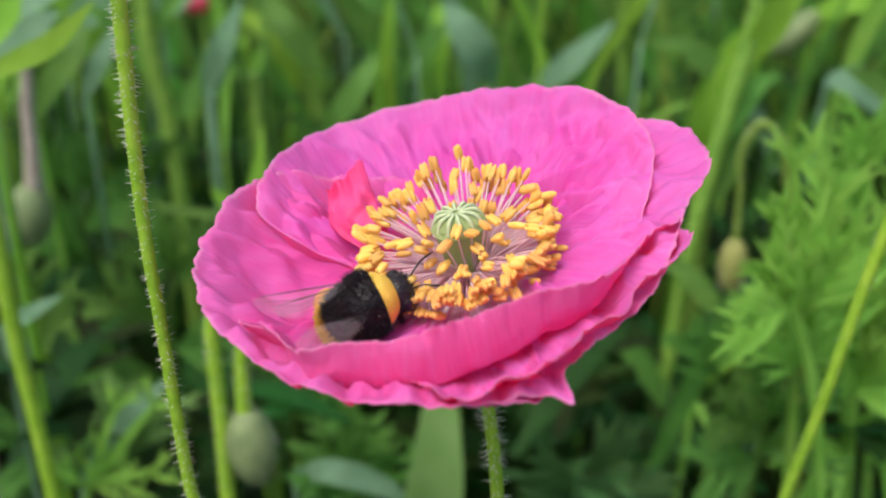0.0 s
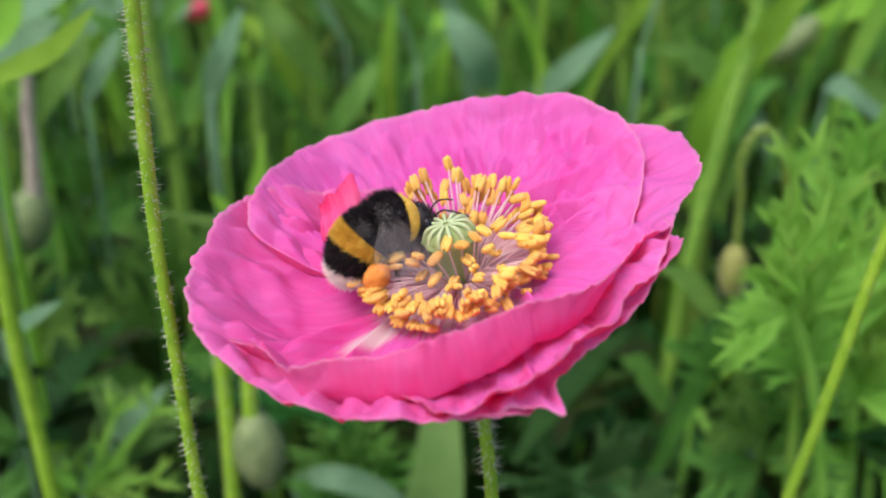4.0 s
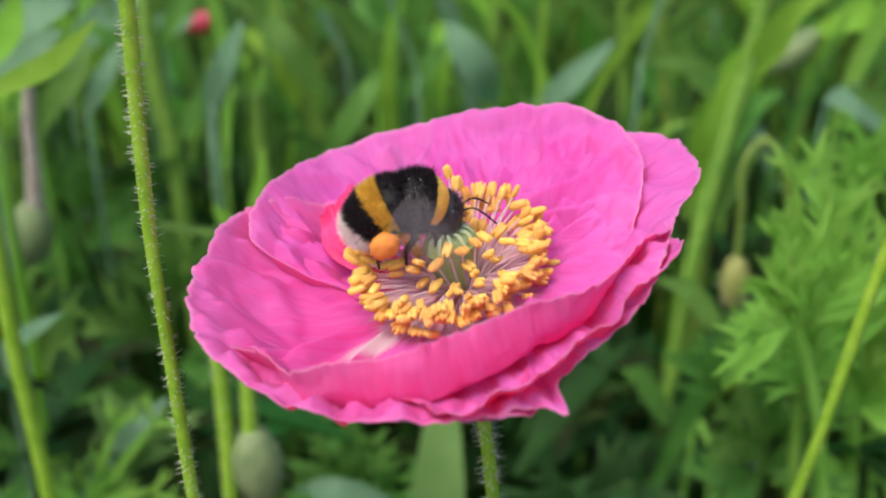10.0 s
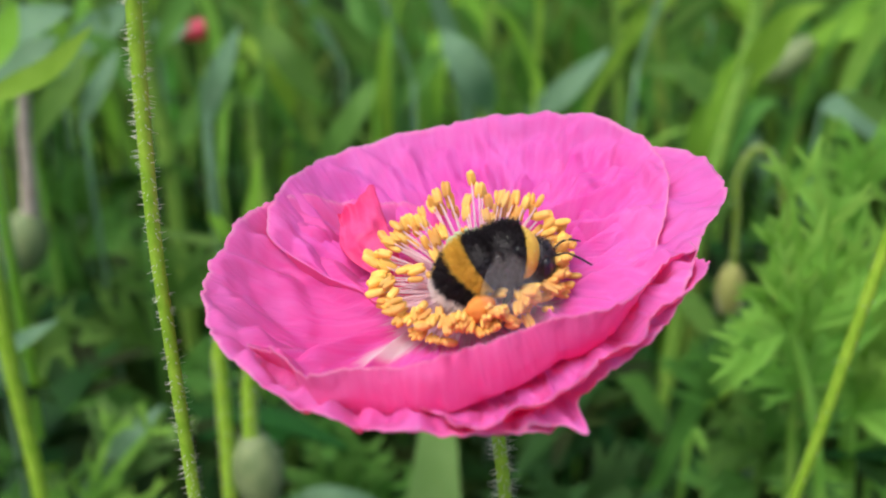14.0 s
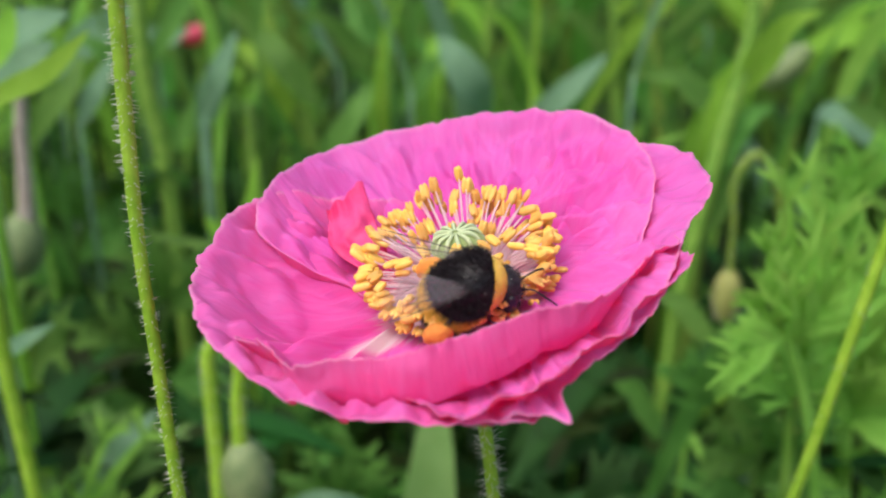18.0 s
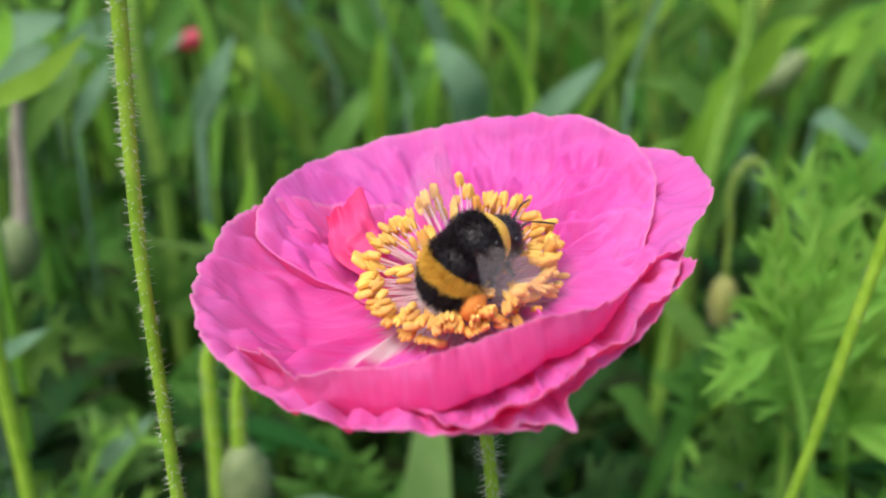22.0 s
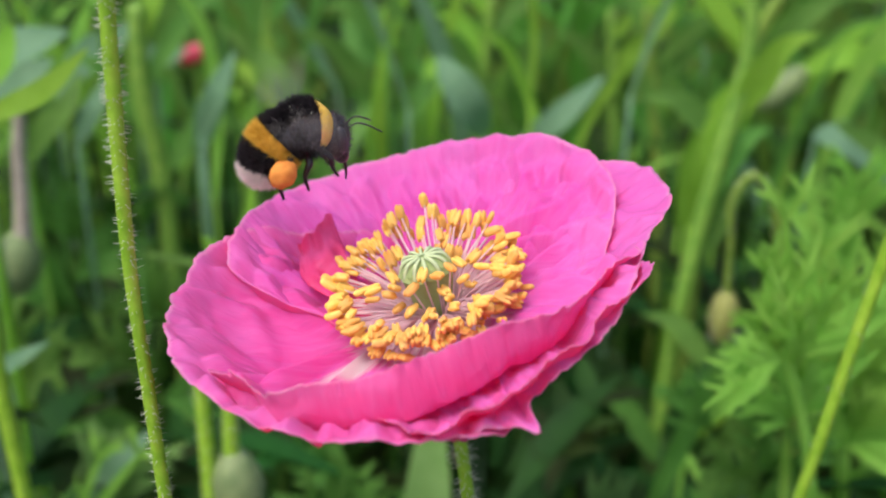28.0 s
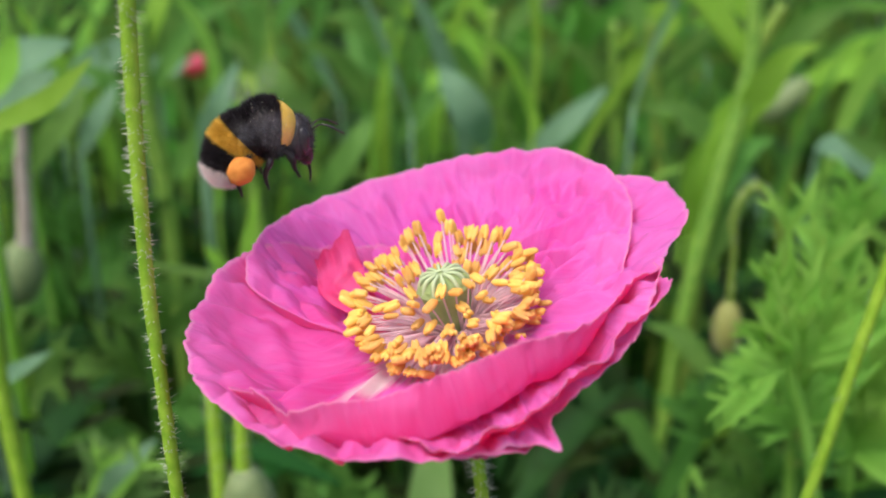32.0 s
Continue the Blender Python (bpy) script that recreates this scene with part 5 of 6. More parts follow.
feather_plant([(-0.1710, 0.3000, -0.0100), (-0.1631, 0.3000, 0.2426), (-0.1626, 0.3000, 0.2838), (-0.1569, 0.3000, 0.3061)], [
    ((-0.1619, 0.3000, 0.2606), (-0.1745, 0.2900, 0.2856), 0.017, 4), ((-0.1617, 0.3000, 0.2809), (-0.1367, 0.2900, 0.3048), 0.016, 4), ((-0.1577, 0.3000, 0.3006), (-0.1613, 0.2900, 0.3234), 0.015, 4), ((-0.1628, 0.3000, 0.2486), (-0.1338, 0.2900, 0.2657), 0.017, 4)], M_LEAF, "green plant with cut leaves in the shade", 38)
feather_plant([(-0.0681, 0.2000, -0.0100), (-0.0618, 0.2000, 0.2371), (-0.0561, 0.2000, 0.2582)], [
    ((-0.0605, 0.2000, 0.2398), (-0.0715, 0.1900, 0.2623), 0.013, 4), ((-0.0577, 0.2000, 0.2504), (-0.0379, 0.1900, 0.2598), 0.013, 4), ((-0.0561, 0.2000, 0.2582), (-0.0576, 0.1900, 0.2820), 0.012, 4)], M_LEAF, "green plant with cut leaves in the shade", 39)

feather_plant([(0.1779, 0.2000, -0.0100), (0.1615, 0.2000, 0.2783), (0.1487, 0.2000, 0.3296), (0.1405, 0.2000, 0.3554)], [
    ((0.1487, 0.2000, 0.3296), (0.1307, 0.1900, 0.3592), 0.013, 5), ((0.1537, 0.2000, 0.3116), (0.1565, 0.1900, 0.3427), 0.014, 5), ((0.1572, 0.2000, 0.2976), (0.1314, 0.1900, 0.3167), 0.014, 5), ((0.1425, 0.2000, 0.3491), (0.1397, 0.1900, 0.3731), 0.012, 5)], M_FEATHER, "bright green plant with deeply cut leaves", 41)
feather_plant([(0.0932, 0.1200, -0.0100), (0.0953, 0.1200, 0.2826), (0.0966, 0.1200, 0.2993), (0.0970, 0.1200, 0.3114)], [
    ((0.0966, 0.1200, 0.2993), (0.0791, 0.1100, 0.3142), 0.010, 5), ((0.0969, 0.1200, 0.3034), (0.1021, 0.1100, 0.3218), 0.010, 5), ((0.0962, 0.1200, 0.2889), (0.0781, 0.1100, 0.2924), 0.011, 5), ((0.0960, 0.1200, 0.2910), (0.1066, 0.1100, 0.3024), 0.011, 5), ((0.0970, 0.1200, 0.3114), (0.0893, 0.1100, 0.3348), 0.010, 5)], M_LEAF, "green plant with deeply cut leaves", 42)
feather_plant([(-0.1152, 0.1500, -0.0100), (-0.1101, 0.1500, 0.2547), (-0.1039, 0.1500, 0.2735)], [
    ((-0.1054, 0.1500, 0.2689), (-0.0857, 0.1400, 0.2981), 0.010, 5), ((-0.1085, 0.1500, 0.2595), (-0.1150, 0.1400, 0.2808), 0.011, 5), ((-0.1039, 0.1500, 0.2735), (-0.1004, 0.1400, 0.3024), 0.010, 5)], M_PALE_LEAF, "pale green plant with cut leaves", 43)



# ---------------------------------------------------------------- undergrowth filling the bed behind
def undergrowth():
    rng = random.Random(21)
    # grassy blades and narrow leaves
    bm = bmesh.new()
    for i in range(1900):
        y = 0.10 + 1.7 * rng.random() ** 1.5
        x = rng.uniform(-0.22 - 0.5 * y, 0.22 + 0.5 * y)
        h = rng.uniform(0.16, 0.40) if y > 0.25 else rng.uniform(0.08, 0.26)
        lean = Vector((rng.uniform(-0.5, 0.5), rng.uniform(-0.4, 0.4), 0)) * h
        w = rng.uniform(0.005, 0.016)
        blade(bm, [(x, y, -0.01), (x + lean.x * 0.3, y + lean.y * 0.3, h * 0.55), (x + lean.x, y + lean.y, h * rng.uniform(0.75, 1.0))], [w * 0.6, w, 0.0004], (rng.uniform(-1, 1), -1, 0.3), 0.3, 3)
    # the same growth goes on to both sides of the view
    aside = random.Random(22)
    for i in range(4200):
        y = 0.08 + 1.75 * aside.random()
        edge = 0.22 + 0.5 * y
        x = aside.uniform(-1.45, 1.45)
        if abs(x) < edge:
            continue
        h = aside.uniform(0.14, 0.40)
        lean = Vector((aside.uniform(-0.5, 0.5), aside.uniform(-0.4, 0.4), 0)) * h
        w = aside.uniform(0.007, 0.020)
        blade(bm, [(x, y, -0.01), (x + lean.x * 0.3, y + lean.y * 0.3, h * 0.55), (x + lean.x, y + lean.y, h * aside.uniform(0.75, 1.0))], [w * 0.6, w, 0.0004], (aside.uniform(-1, 1), -1, 0.3), 0.3, 2)
    tagged(part("undergrowth_blades", bm, M_SHADED_GRASS, None), "dense green grassy leaves filling the bed", "grass", kind="stuff")
    # taller blades further back, in a brighter green that stands for light on them
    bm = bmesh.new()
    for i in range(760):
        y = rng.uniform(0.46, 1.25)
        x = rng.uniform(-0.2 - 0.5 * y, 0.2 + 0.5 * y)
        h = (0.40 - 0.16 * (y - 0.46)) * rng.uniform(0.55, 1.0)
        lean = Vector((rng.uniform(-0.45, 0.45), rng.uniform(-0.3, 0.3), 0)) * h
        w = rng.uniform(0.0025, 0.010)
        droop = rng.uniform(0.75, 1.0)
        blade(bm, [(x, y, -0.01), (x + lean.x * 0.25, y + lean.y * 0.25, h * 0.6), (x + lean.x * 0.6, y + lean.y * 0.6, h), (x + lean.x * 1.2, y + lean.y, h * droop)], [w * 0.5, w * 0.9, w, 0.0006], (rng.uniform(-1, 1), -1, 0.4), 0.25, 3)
    tagged(part("tall_blades", bm, M_TALL_LIT, None), "tall narrow green leaves behind the poppy", "grass", kind="stuff")
    # lobed leaves
    bm = bmesh.new()
    for i in range(1400):
        y = 0.12 + 1.5 * rng.random() ** 1.4
        x = rng.uniform(-0.22 - 0.5 * y, 0.22 + 0.5 * y)
        z = rng.uniform(0.03, 0.30)
        a = rng.uniform(0, 2 * math.pi)
        d = Vector((math.cos(a), math.sin(a), rng.uniform(-0.1, 0.9))).normalized()
        L = rng.uniform(0.03, 0.075)
        s = d.cross(Vector((0, 0, 1))).normalized()
        p = Vector((x, y, z))
        blade(bm, [p, p + d * L * 0.5 + Vector((0, 0, 0.006)), p + d * L], [0.003, L * 0.2, 0.0004], (0, 0, 1), 0.2, 3)
        for f in (0.3, 0.5, 0.7):
            for sg in (1, -1):
                q = p + d * L * f + Vector((0, 0, 0.004))
                e = q + (d * 0.7 + s * sg * 0.8) * L * 0.33
                blade(bm, [q, (q + e) / 2, e], [L * 0.07, L * 0.13, 0.0004], (0, 0, 1), 0.2, 2)
    for i in range(2400):
        y = 0.10 + 1.7 * aside.random()
        edge = 0.22 + 0.5 * y
        p = Vector((aside.uniform(-1.4, 1.4), y, aside.uniform(0.05, 0.32)))
        if abs(p.x) < edge:
            continue
        a = aside.uniform(0, 2 * math.pi)
        d = Vector((math.cos(a), math.sin(a), aside.uniform(-0.1, 0.9))).normalized()
        L = aside.uniform(0.04, 0.085)
        s = d.cross(Vector((0, 0, 1))).normalized()
        blade(bm, [p, p + d * L * 0.5 + Vector((0, 0, 0.006)), p + d * L], [0.003, L * 0.2, 0.0004], (0, 0, 1), 0.2, 2)
        for sg in (1, -1):
            q = p + d * L * 0.45 + Vector((0, 0, 0.004))
            blade(bm, [q, q + (d * 0.35 + s * sg * 0.4) * L * 0.4, q + (d * 0.7 + s * sg * 0.8) * L * 0.4], [L * 0.07, L * 0.13, 0.0004], (0, 0, 1), 0.2, 2)
    tagged(part("undergrowth_lobed_leaves", bm, M_SHADED_GRASS, None), "dense lobed green leaves low in the bed", "foliage", kind="stuff")


undergrowth()


# ---------------------------------------------------------------- movement
def motions():
    walk(POPPY, [
        (0, pose(0.00400, 0.01200, 0.00000, 0.30, 0.30, 0.01)), (0.5, pose(0.00400, 0.01200, 0.00000, 0.35, 0.33, 0.01)),
        (1, pose(0.00400, 0.01200, 0.00000, 0.32, 0.38, 0.02)), (1.5, pose(0.00400, 0.01200, 0.00000, 0.31, 0.37, 0.02)),
        (2, pose(0.00400, 0.01200, 0.00000, 0.33, 0.24, 0.01)), (2.5, pose(0.00400, 0.01200, 0.00000, 0.46, 0.13, 0.01)),
        (3, pose(0.00400, 0.01200, 0.00000, 0.39, 0.12, 0.01)), (3.5, pose(0.00400, 0.01200, 0.00000, 0.36, 0.13, 0.01)),
        (5.5, pose(0.00400, 0.01200, 0.00000, 0.34, 0.18, 0.01)), (6, pose(0.00400, 0.01200, 0.00000, 0.35, 0.14, 0.01)),
        (6.5, pose(0.00400, 0.01200, 0.00000, 0.31, 0.14, 0.01)), (7, pose(0.00400, 0.01200, 0.00000, 0.28, 0.11, 0.01)),
        (7.5, pose(0.00400, 0.01200, 0.00000, 0.41, 0.05, 0.00)), (8, pose(0.00400, 0.01200, 0.00000, 0.56, 0.06, 0.01)),
        (8.5, pose(0.00400, 0.01200, 0.00000, 0.51, 0.04, 0.00)), (9, pose(0.00400, 0.01200, 0.00000, 0.40, 0.06, 0.00)),
        (9.5, pose(0.00400, 0.01200, 0.00000, 0.35, 0.06, 0.00)), (10, pose(0.00400, 0.01200, 0.00000, 0.29, 0.16, 0.01)),
        (10.5, pose(0.00400, 0.01200, 0.00000, 0.24, 0.28, 0.01)), (11, pose(0.00400, 0.01200, 0.00000, 0.32, 0.39, 0.02)),
        (11.5, pose(0.00400, 0.01200, 0.00000, 0.26, 0.54, 0.02)), (12, pose(0.00400, 0.01200, 0.00000, 0.28, 0.65, 0.03)),
        (12.5, pose(0.00400, 0.01200, 0.00000, 0.33, 0.68, 0.03)), (13, pose(0.00400, 0.01200, 0.00000, 0.42, 0.65, 0.03)),
        (13.5, pose(0.00400, 0.01200, 0.00000, 0.44, 0.62, 0.03)), (14, pose(0.00400, 0.01200, 0.00000, 0.52, 0.58, 0.03)),
        (14.5, pose(0.00400, 0.01200, 0.00000, 0.54, 0.57, 0.03)), (16.5, pose(0.00400, 0.01200, 0.00000, 0.41, 0.71, 0.03)),
        (17, pose(0.00400, 0.01200, 0.00000, 0.31, 0.64, 0.03)), (17.5, pose(0.00400, 0.01200, 0.00000, 0.34, 0.51, 0.02)),
        (18, pose(0.00400, 0.01200, 0.00000, 0.29, 0.40, 0.02)), (18.5, pose(0.00400, 0.01200, 0.00000, 0.28, 0.32, 0.01)),
        (19, pose(0.00400, 0.01200, 0.00000, 0.40, 0.30, 0.01)), (19.5, pose(0.00400, 0.01200, 0.00000, 0.42, 0.33, 0.02)),
        (20, pose(0.00400, 0.01200, 0.00000, 0.52, 0.35, 0.02)), (20.5, pose(0.00400, 0.01200, 0.00000, 0.60, 0.39, 0.02)),
        (21, pose(0.00400, 0.01200, 0.00000, 0.54, 0.47, 0.02)), (21.5, pose(0.00400, 0.01200, 0.00000, 0.40, 0.51, 0.02)),
        (22, pose(0.00400, 0.01200, 0.00000, 0.35, 0.51, 0.02)), (22.5, pose(0.00400, 0.01200, 0.00000, 0.28, 0.58, 0.02)),
        (23, pose(0.00400, 0.01200, 0.00000, 0.20, 0.56, 0.02)), (23.5, pose(0.00400, 0.01200, 0.00000, 0.18, 0.44, 0.02)),
        (24, pose(0.00400, 0.01200, 0.00000, 0.20, 0.24, 0.01)), (24.5, pose(0.00400, 0.01200, 0.00000, 0.25, 0.12, 0.01)),
        (25, pose(0.00400, 0.01200, 0.00000, 0.10, -0.09, -0.00)), (25.5, pose(0.00400, 0.01200, 0.00000, -0.04, -0.33, -0.01)),
        (27.5, pose(0.00400, 0.01200, 0.00000, -0.12, -0.21, -0.01)), (28, pose(0.00400, 0.01200, 0.00000, -0.05, -0.10, -0.00)),
        (28.5, pose(0.00400, 0.01200, 0.00000, -0.01, 0.00, 0.00)), (29, pose(0.00400, 0.01200, 0.00000, -0.01, 0.10, 0.00)),
        (29.5, pose(0.00400, 0.01200, 0.00000, 0.22, 0.11, 0.01)), (30, pose(0.00400, 0.01200, 0.00000, 0.27, 0.05, 0.00)),
        (30.5, pose(0.00400, 0.01200, 0.00000, 0.19, 0.02, 0.00)), (31, pose(0.00400, 0.01200, 0.00000, 0.16, 0.06, 0.00)),
        (31.5, pose(0.00400, 0.01200, 0.00000, -0.01, 0.12, 0.00)), (32, pose(0.00400, 0.01200, 0.00000, -0.10, 0.22, 0.01)),
    ])
    walk(HEAD, [
        (0, pose(-0.00242, -0.01486, 0.41389, 4.98, -12.86, 5.82)), (0.5, pose(-0.00242, -0.01486, 0.41386, 4.89, -13.66, 5.68)),
        (1, pose(-0.00242, -0.01487, 0.41392, 4.88, -12.59, 4.77)), (1.5, pose(-0.00242, -0.01486, 0.41391, 4.54, -14.29, 4.81)),
        (2, pose(-0.00242, -0.01489, 0.41447, 4.41, -14.70, 5.52)), (2.5, pose(-0.00243, -0.01489, 0.41473, 3.86, -14.65, 6.76)),
        (3, pose(-0.00242, -0.01486, 0.41370, 4.52, -14.82, 6.56)), (3.5, pose(-0.00242, -0.01484, 0.41323, 5.09, -14.38, 5.97)),
        (5.5, pose(-0.00241, -0.01482, 0.41277, 4.93, -14.30, 6.09)), (6, pose(-0.00242, -0.01483, 0.41306, 4.89, -14.14, 6.49)),
        (6.5, pose(-0.00242, -0.01483, 0.41295, 4.64, -14.24, 6.36)), (7, pose(-0.00242, -0.01483, 0.41292, 5.64, -14.68, 5.87)),
        (7.5, pose(-0.00242, -0.01483, 0.41299, 4.46, -14.46, 6.93)), (8, pose(-0.00242, -0.01484, 0.41312, 3.66, -15.18, 6.95)),
        (8.5, pose(-0.00242, -0.01484, 0.41318, 3.81, -15.15, 6.34)), (9, pose(-0.00242, -0.01485, 0.41339, 4.23, -15.49, 6.65)),
        (9.5, pose(-0.00242, -0.01485, 0.41336, 4.42, -15.32, 6.90)), (10, pose(-0.00242, -0.01484, 0.41324, 3.84, -14.84, 6.45)),
        (10.5, pose(-0.00242, -0.01484, 0.41329, 4.86, -14.26, 5.39)), (11, pose(-0.00242, -0.01485, 0.41346, 4.50, -13.51, 5.76)),
        (11.5, pose(-0.00242, -0.01484, 0.41318, 4.44, -13.11, 5.49)), (12, pose(-0.00242, -0.01485, 0.41340, 4.68, -12.71, 4.86)),
        (12.5, pose(-0.00242, -0.01486, 0.41365, 4.61, -12.79, 5.16)), (13, pose(-0.00242, -0.01486, 0.41374, 4.65, -12.73, 5.56)),
        (13.5, pose(-0.00242, -0.01485, 0.41362, 4.95, -12.86, 5.44)), (14, pose(-0.00242, -0.01486, 0.41387, 4.70, -12.48, 5.13)),
        (14.5, pose(-0.00242, -0.01486, 0.41385, 4.98, -12.71, 5.28)), (16.5, pose(-0.00242, -0.01488, 0.41423, 4.78, -12.33, 4.65)),
        (17, pose(-0.00242, -0.01488, 0.41430, 5.07, -12.49, 5.05)), (17.5, pose(-0.00243, -0.01489, 0.41466, 5.08, -12.71, 4.72)),
        (18, pose(-0.00243, -0.01489, 0.41462, 4.75, -12.63, 5.04)), (18.5, pose(-0.00243, -0.01489, 0.41469, 5.24, -13.09, 5.01)),
        (19, pose(-0.00243, -0.01490, 0.41500, 4.84, -13.18, 5.45)), (19.5, pose(-0.00243, -0.01490, 0.41476, 5.21, -13.05, 4.91)),
        (20, pose(-0.00243, -0.01490, 0.41484, 5.24, -12.81, 4.87)), (20.5, pose(-0.00243, -0.01489, 0.41468, 4.78, -12.77, 5.44)),
        (21, pose(-0.00242, -0.01489, 0.41448, 4.98, -12.79, 5.33)), (21.5, pose(-0.00242, -0.01488, 0.41421, 5.58, -12.95, 4.76)),
        (22, pose(-0.00242, -0.01489, 0.41448, 5.04, -13.13, 5.46)), (22.5, pose(-0.00243, -0.01489, 0.41455, 5.48, -13.67, 6.13)),
        (23, pose(-0.00242, -0.01488, 0.41421, 4.62, -12.43, 5.37)), (23.5, pose(-0.00242, -0.01487, 0.41416, 4.88, -13.33, 4.86)),
        (24, pose(-0.00242, -0.01487, 0.41399, 4.02, -13.32, 7.04)), (24.5, pose(-0.00242, -0.01487, 0.41393, 3.03, -14.88, 6.38)),
        (25, pose(-0.00242, -0.01485, 0.41351, 3.03, -14.76, 5.81)), (25.5, pose(-0.00242, -0.01485, 0.41343, 2.84, -15.92, 7.76)),
        (27.5, pose(-0.00242, -0.01483, 0.41292, 3.07, -17.27, 8.80)), (28, pose(-0.00241, -0.01481, 0.41224, 3.59, -15.35, 6.83)),
        (28.5, pose(-0.00241, -0.01478, 0.41152, 3.24, -15.33, 6.41)), (29, pose(-0.00241, -0.01477, 0.41136, 3.94, -16.82, 8.13)),
        (29.5, pose(-0.00241, -0.01479, 0.41192, 3.31, -17.78, 8.52)), (30, pose(-0.00241, -0.01478, 0.41156, 3.22, -16.75, 7.33)),
        (30.5, pose(-0.00241, -0.01477, 0.41113, 3.58, -15.48, 6.72)), (31, pose(-0.00241, -0.01477, 0.41133, 3.38, -16.30, 7.53)),
        (31.5, pose(-0.00241, -0.01477, 0.41114, 3.79, -17.03, 8.34)), (32, pose(-0.00240, -0.01476, 0.41100, 3.95, -15.96, 6.75)),
    ])
    walk(NEAR_STEM, [
        (0, pose(-0.01200, -0.00600, 0.00000, -0.19, -0.07, 0.00)), (0.5, pose(-0.01200, -0.00600, 0.00000, -0.17, -0.04, 0.00)),
        (1, pose(-0.01200, -0.00600, 0.00000, -0.26, 0.02, -0.00)), (1.5, pose(-0.01200, -0.00600, 0.00000, -0.35, 0.09, -0.00)),
        (2, pose(-0.01200, -0.00600, 0.00000, -0.41, 0.12, -0.00)), (2.5, pose(-0.01200, -0.00600, 0.00000, -0.44, 0.13, -0.00)),
        (3, pose(-0.01200, -0.00600, 0.00000, -0.43, 0.15, -0.00)), (3.5, pose(-0.01200, -0.00600, 0.00000, -0.40, 0.13, -0.00)),
        (5.5, pose(-0.01200, -0.00600, 0.00000, 0.01, 0.03, 0.00)), (6, pose(-0.01200, -0.00600, 0.00000, -0.00, 0.00, -0.00)),
        (6.5, pose(-0.01200, -0.00600, 0.00000, -0.02, 0.02, -0.00)), (7, pose(-0.01200, -0.00600, 0.00000, -0.04, 0.07, -0.00)),
        (7.5, pose(-0.01200, -0.00600, 0.00000, -0.08, 0.06, -0.00)), (8, pose(-0.01200, -0.00600, 0.00000, -0.13, 0.10, -0.00)),
        (8.5, pose(-0.01200, -0.00600, 0.00000, -0.13, 0.13, -0.00)), (9, pose(-0.01200, -0.00600, 0.00000, -0.14, 0.11, -0.00)),
        (9.5, pose(-0.01200, -0.00600, 0.00000, -0.09, 0.12, -0.00)), (10, pose(-0.01200, -0.00600, 0.00000, -0.06, 0.09, -0.00)),
        (10.5, pose(-0.01200, -0.00600, 0.00000, 0.02, 0.08, 0.00)), (11, pose(-0.01200, -0.00600, 0.00000, 0.09, 0.08, 0.00)),
        (11.5, pose(-0.01200, -0.00600, 0.00000, 0.12, 0.08, 0.00)), (12, pose(-0.01200, -0.00600, 0.00000, 0.11, 0.13, 0.00)),
        (12.5, pose(-0.01200, -0.00600, 0.00000, 0.07, 0.16, 0.00)), (13, pose(-0.01200, -0.00600, 0.00000, 0.01, 0.21, 0.00)),
        (13.5, pose(-0.01200, -0.00600, 0.00000, -0.05, 0.24, -0.00)), (14, pose(-0.01200, -0.00600, 0.00000, -0.11, 0.26, -0.00)),
        (14.5, pose(-0.01200, -0.00600, 0.00000, -0.12, 0.26, -0.00)), (16.5, pose(-0.01200, -0.00600, 0.00000, -0.01, 0.15, -0.00)),
        (17, pose(-0.01200, -0.00600, 0.00000, -0.02, 0.10, -0.00)), (17.5, pose(-0.01200, -0.00600, 0.00000, -0.06, 0.04, -0.00)),
        (18, pose(-0.01200, -0.00600, 0.00000, -0.09, 0.03, -0.00)), (18.5, pose(-0.01200, -0.00600, 0.00000, -0.13, 0.02, -0.00)),
        (19, pose(-0.01200, -0.00600, 0.00000, -0.20, 0.00, -0.00)), (19.5, pose(-0.01200, -0.00600, 0.00000, -0.20, 0.02, -0.00)),
        (20, pose(-0.01200, -0.00600, 0.00000, -0.25, 0.01, -0.00)), (20.5, pose(-0.01200, -0.00600, 0.00000, -0.15, 0.04, -0.00)),
        (21, pose(-0.01200, -0.00600, 0.00000, -0.13, 0.07, -0.00)), (21.5, pose(-0.01200, -0.00600, 0.00000, -0.07, 0.10, -0.00)),
        (22, pose(-0.01200, -0.00600, 0.00000, -0.04, 0.14, -0.00)), (22.5, pose(-0.01200, -0.00600, 0.00000, -0.05, 0.15, -0.00)),
        (23, pose(-0.01200, -0.00600, 0.00000, -0.02, 0.14, -0.00)), (23.5, pose(-0.01200, -0.00600, 0.00000, -0.03, 0.09, -0.00)),
        (24, pose(-0.01200, -0.00600, 0.00000, -0.07, 0.08, -0.00)), (24.5, pose(-0.01200, -0.00600, 0.00000, -0.17, 0.00, -0.00)),
        (25, pose(-0.01200, -0.00600, 0.00000, -0.13, -0.01, 0.00)), (25.5, pose(-0.01200, -0.00600, 0.00000, -0.14, -0.07, 0.00)),
        (27.5, pose(-0.01200, -0.00600, 0.00000, 0.14, -0.03, -0.00)), (28, pose(-0.01200, -0.00600, 0.00000, 0.26, 0.02, 0.00)),
        (28.5, pose(-0.01200, -0.00600, 0.00000, 0.31, 0.08, 0.00)), (29, pose(-0.01200, -0.00600, 0.00000, 0.33, 0.17, 0.00)),
        (29.5, pose(-0.01200, -0.00600, 0.00000, 0.30, 0.25, 0.00)), (30, pose(-0.01200, -0.00600, 0.00000, 0.31, 0.29, 0.00)),
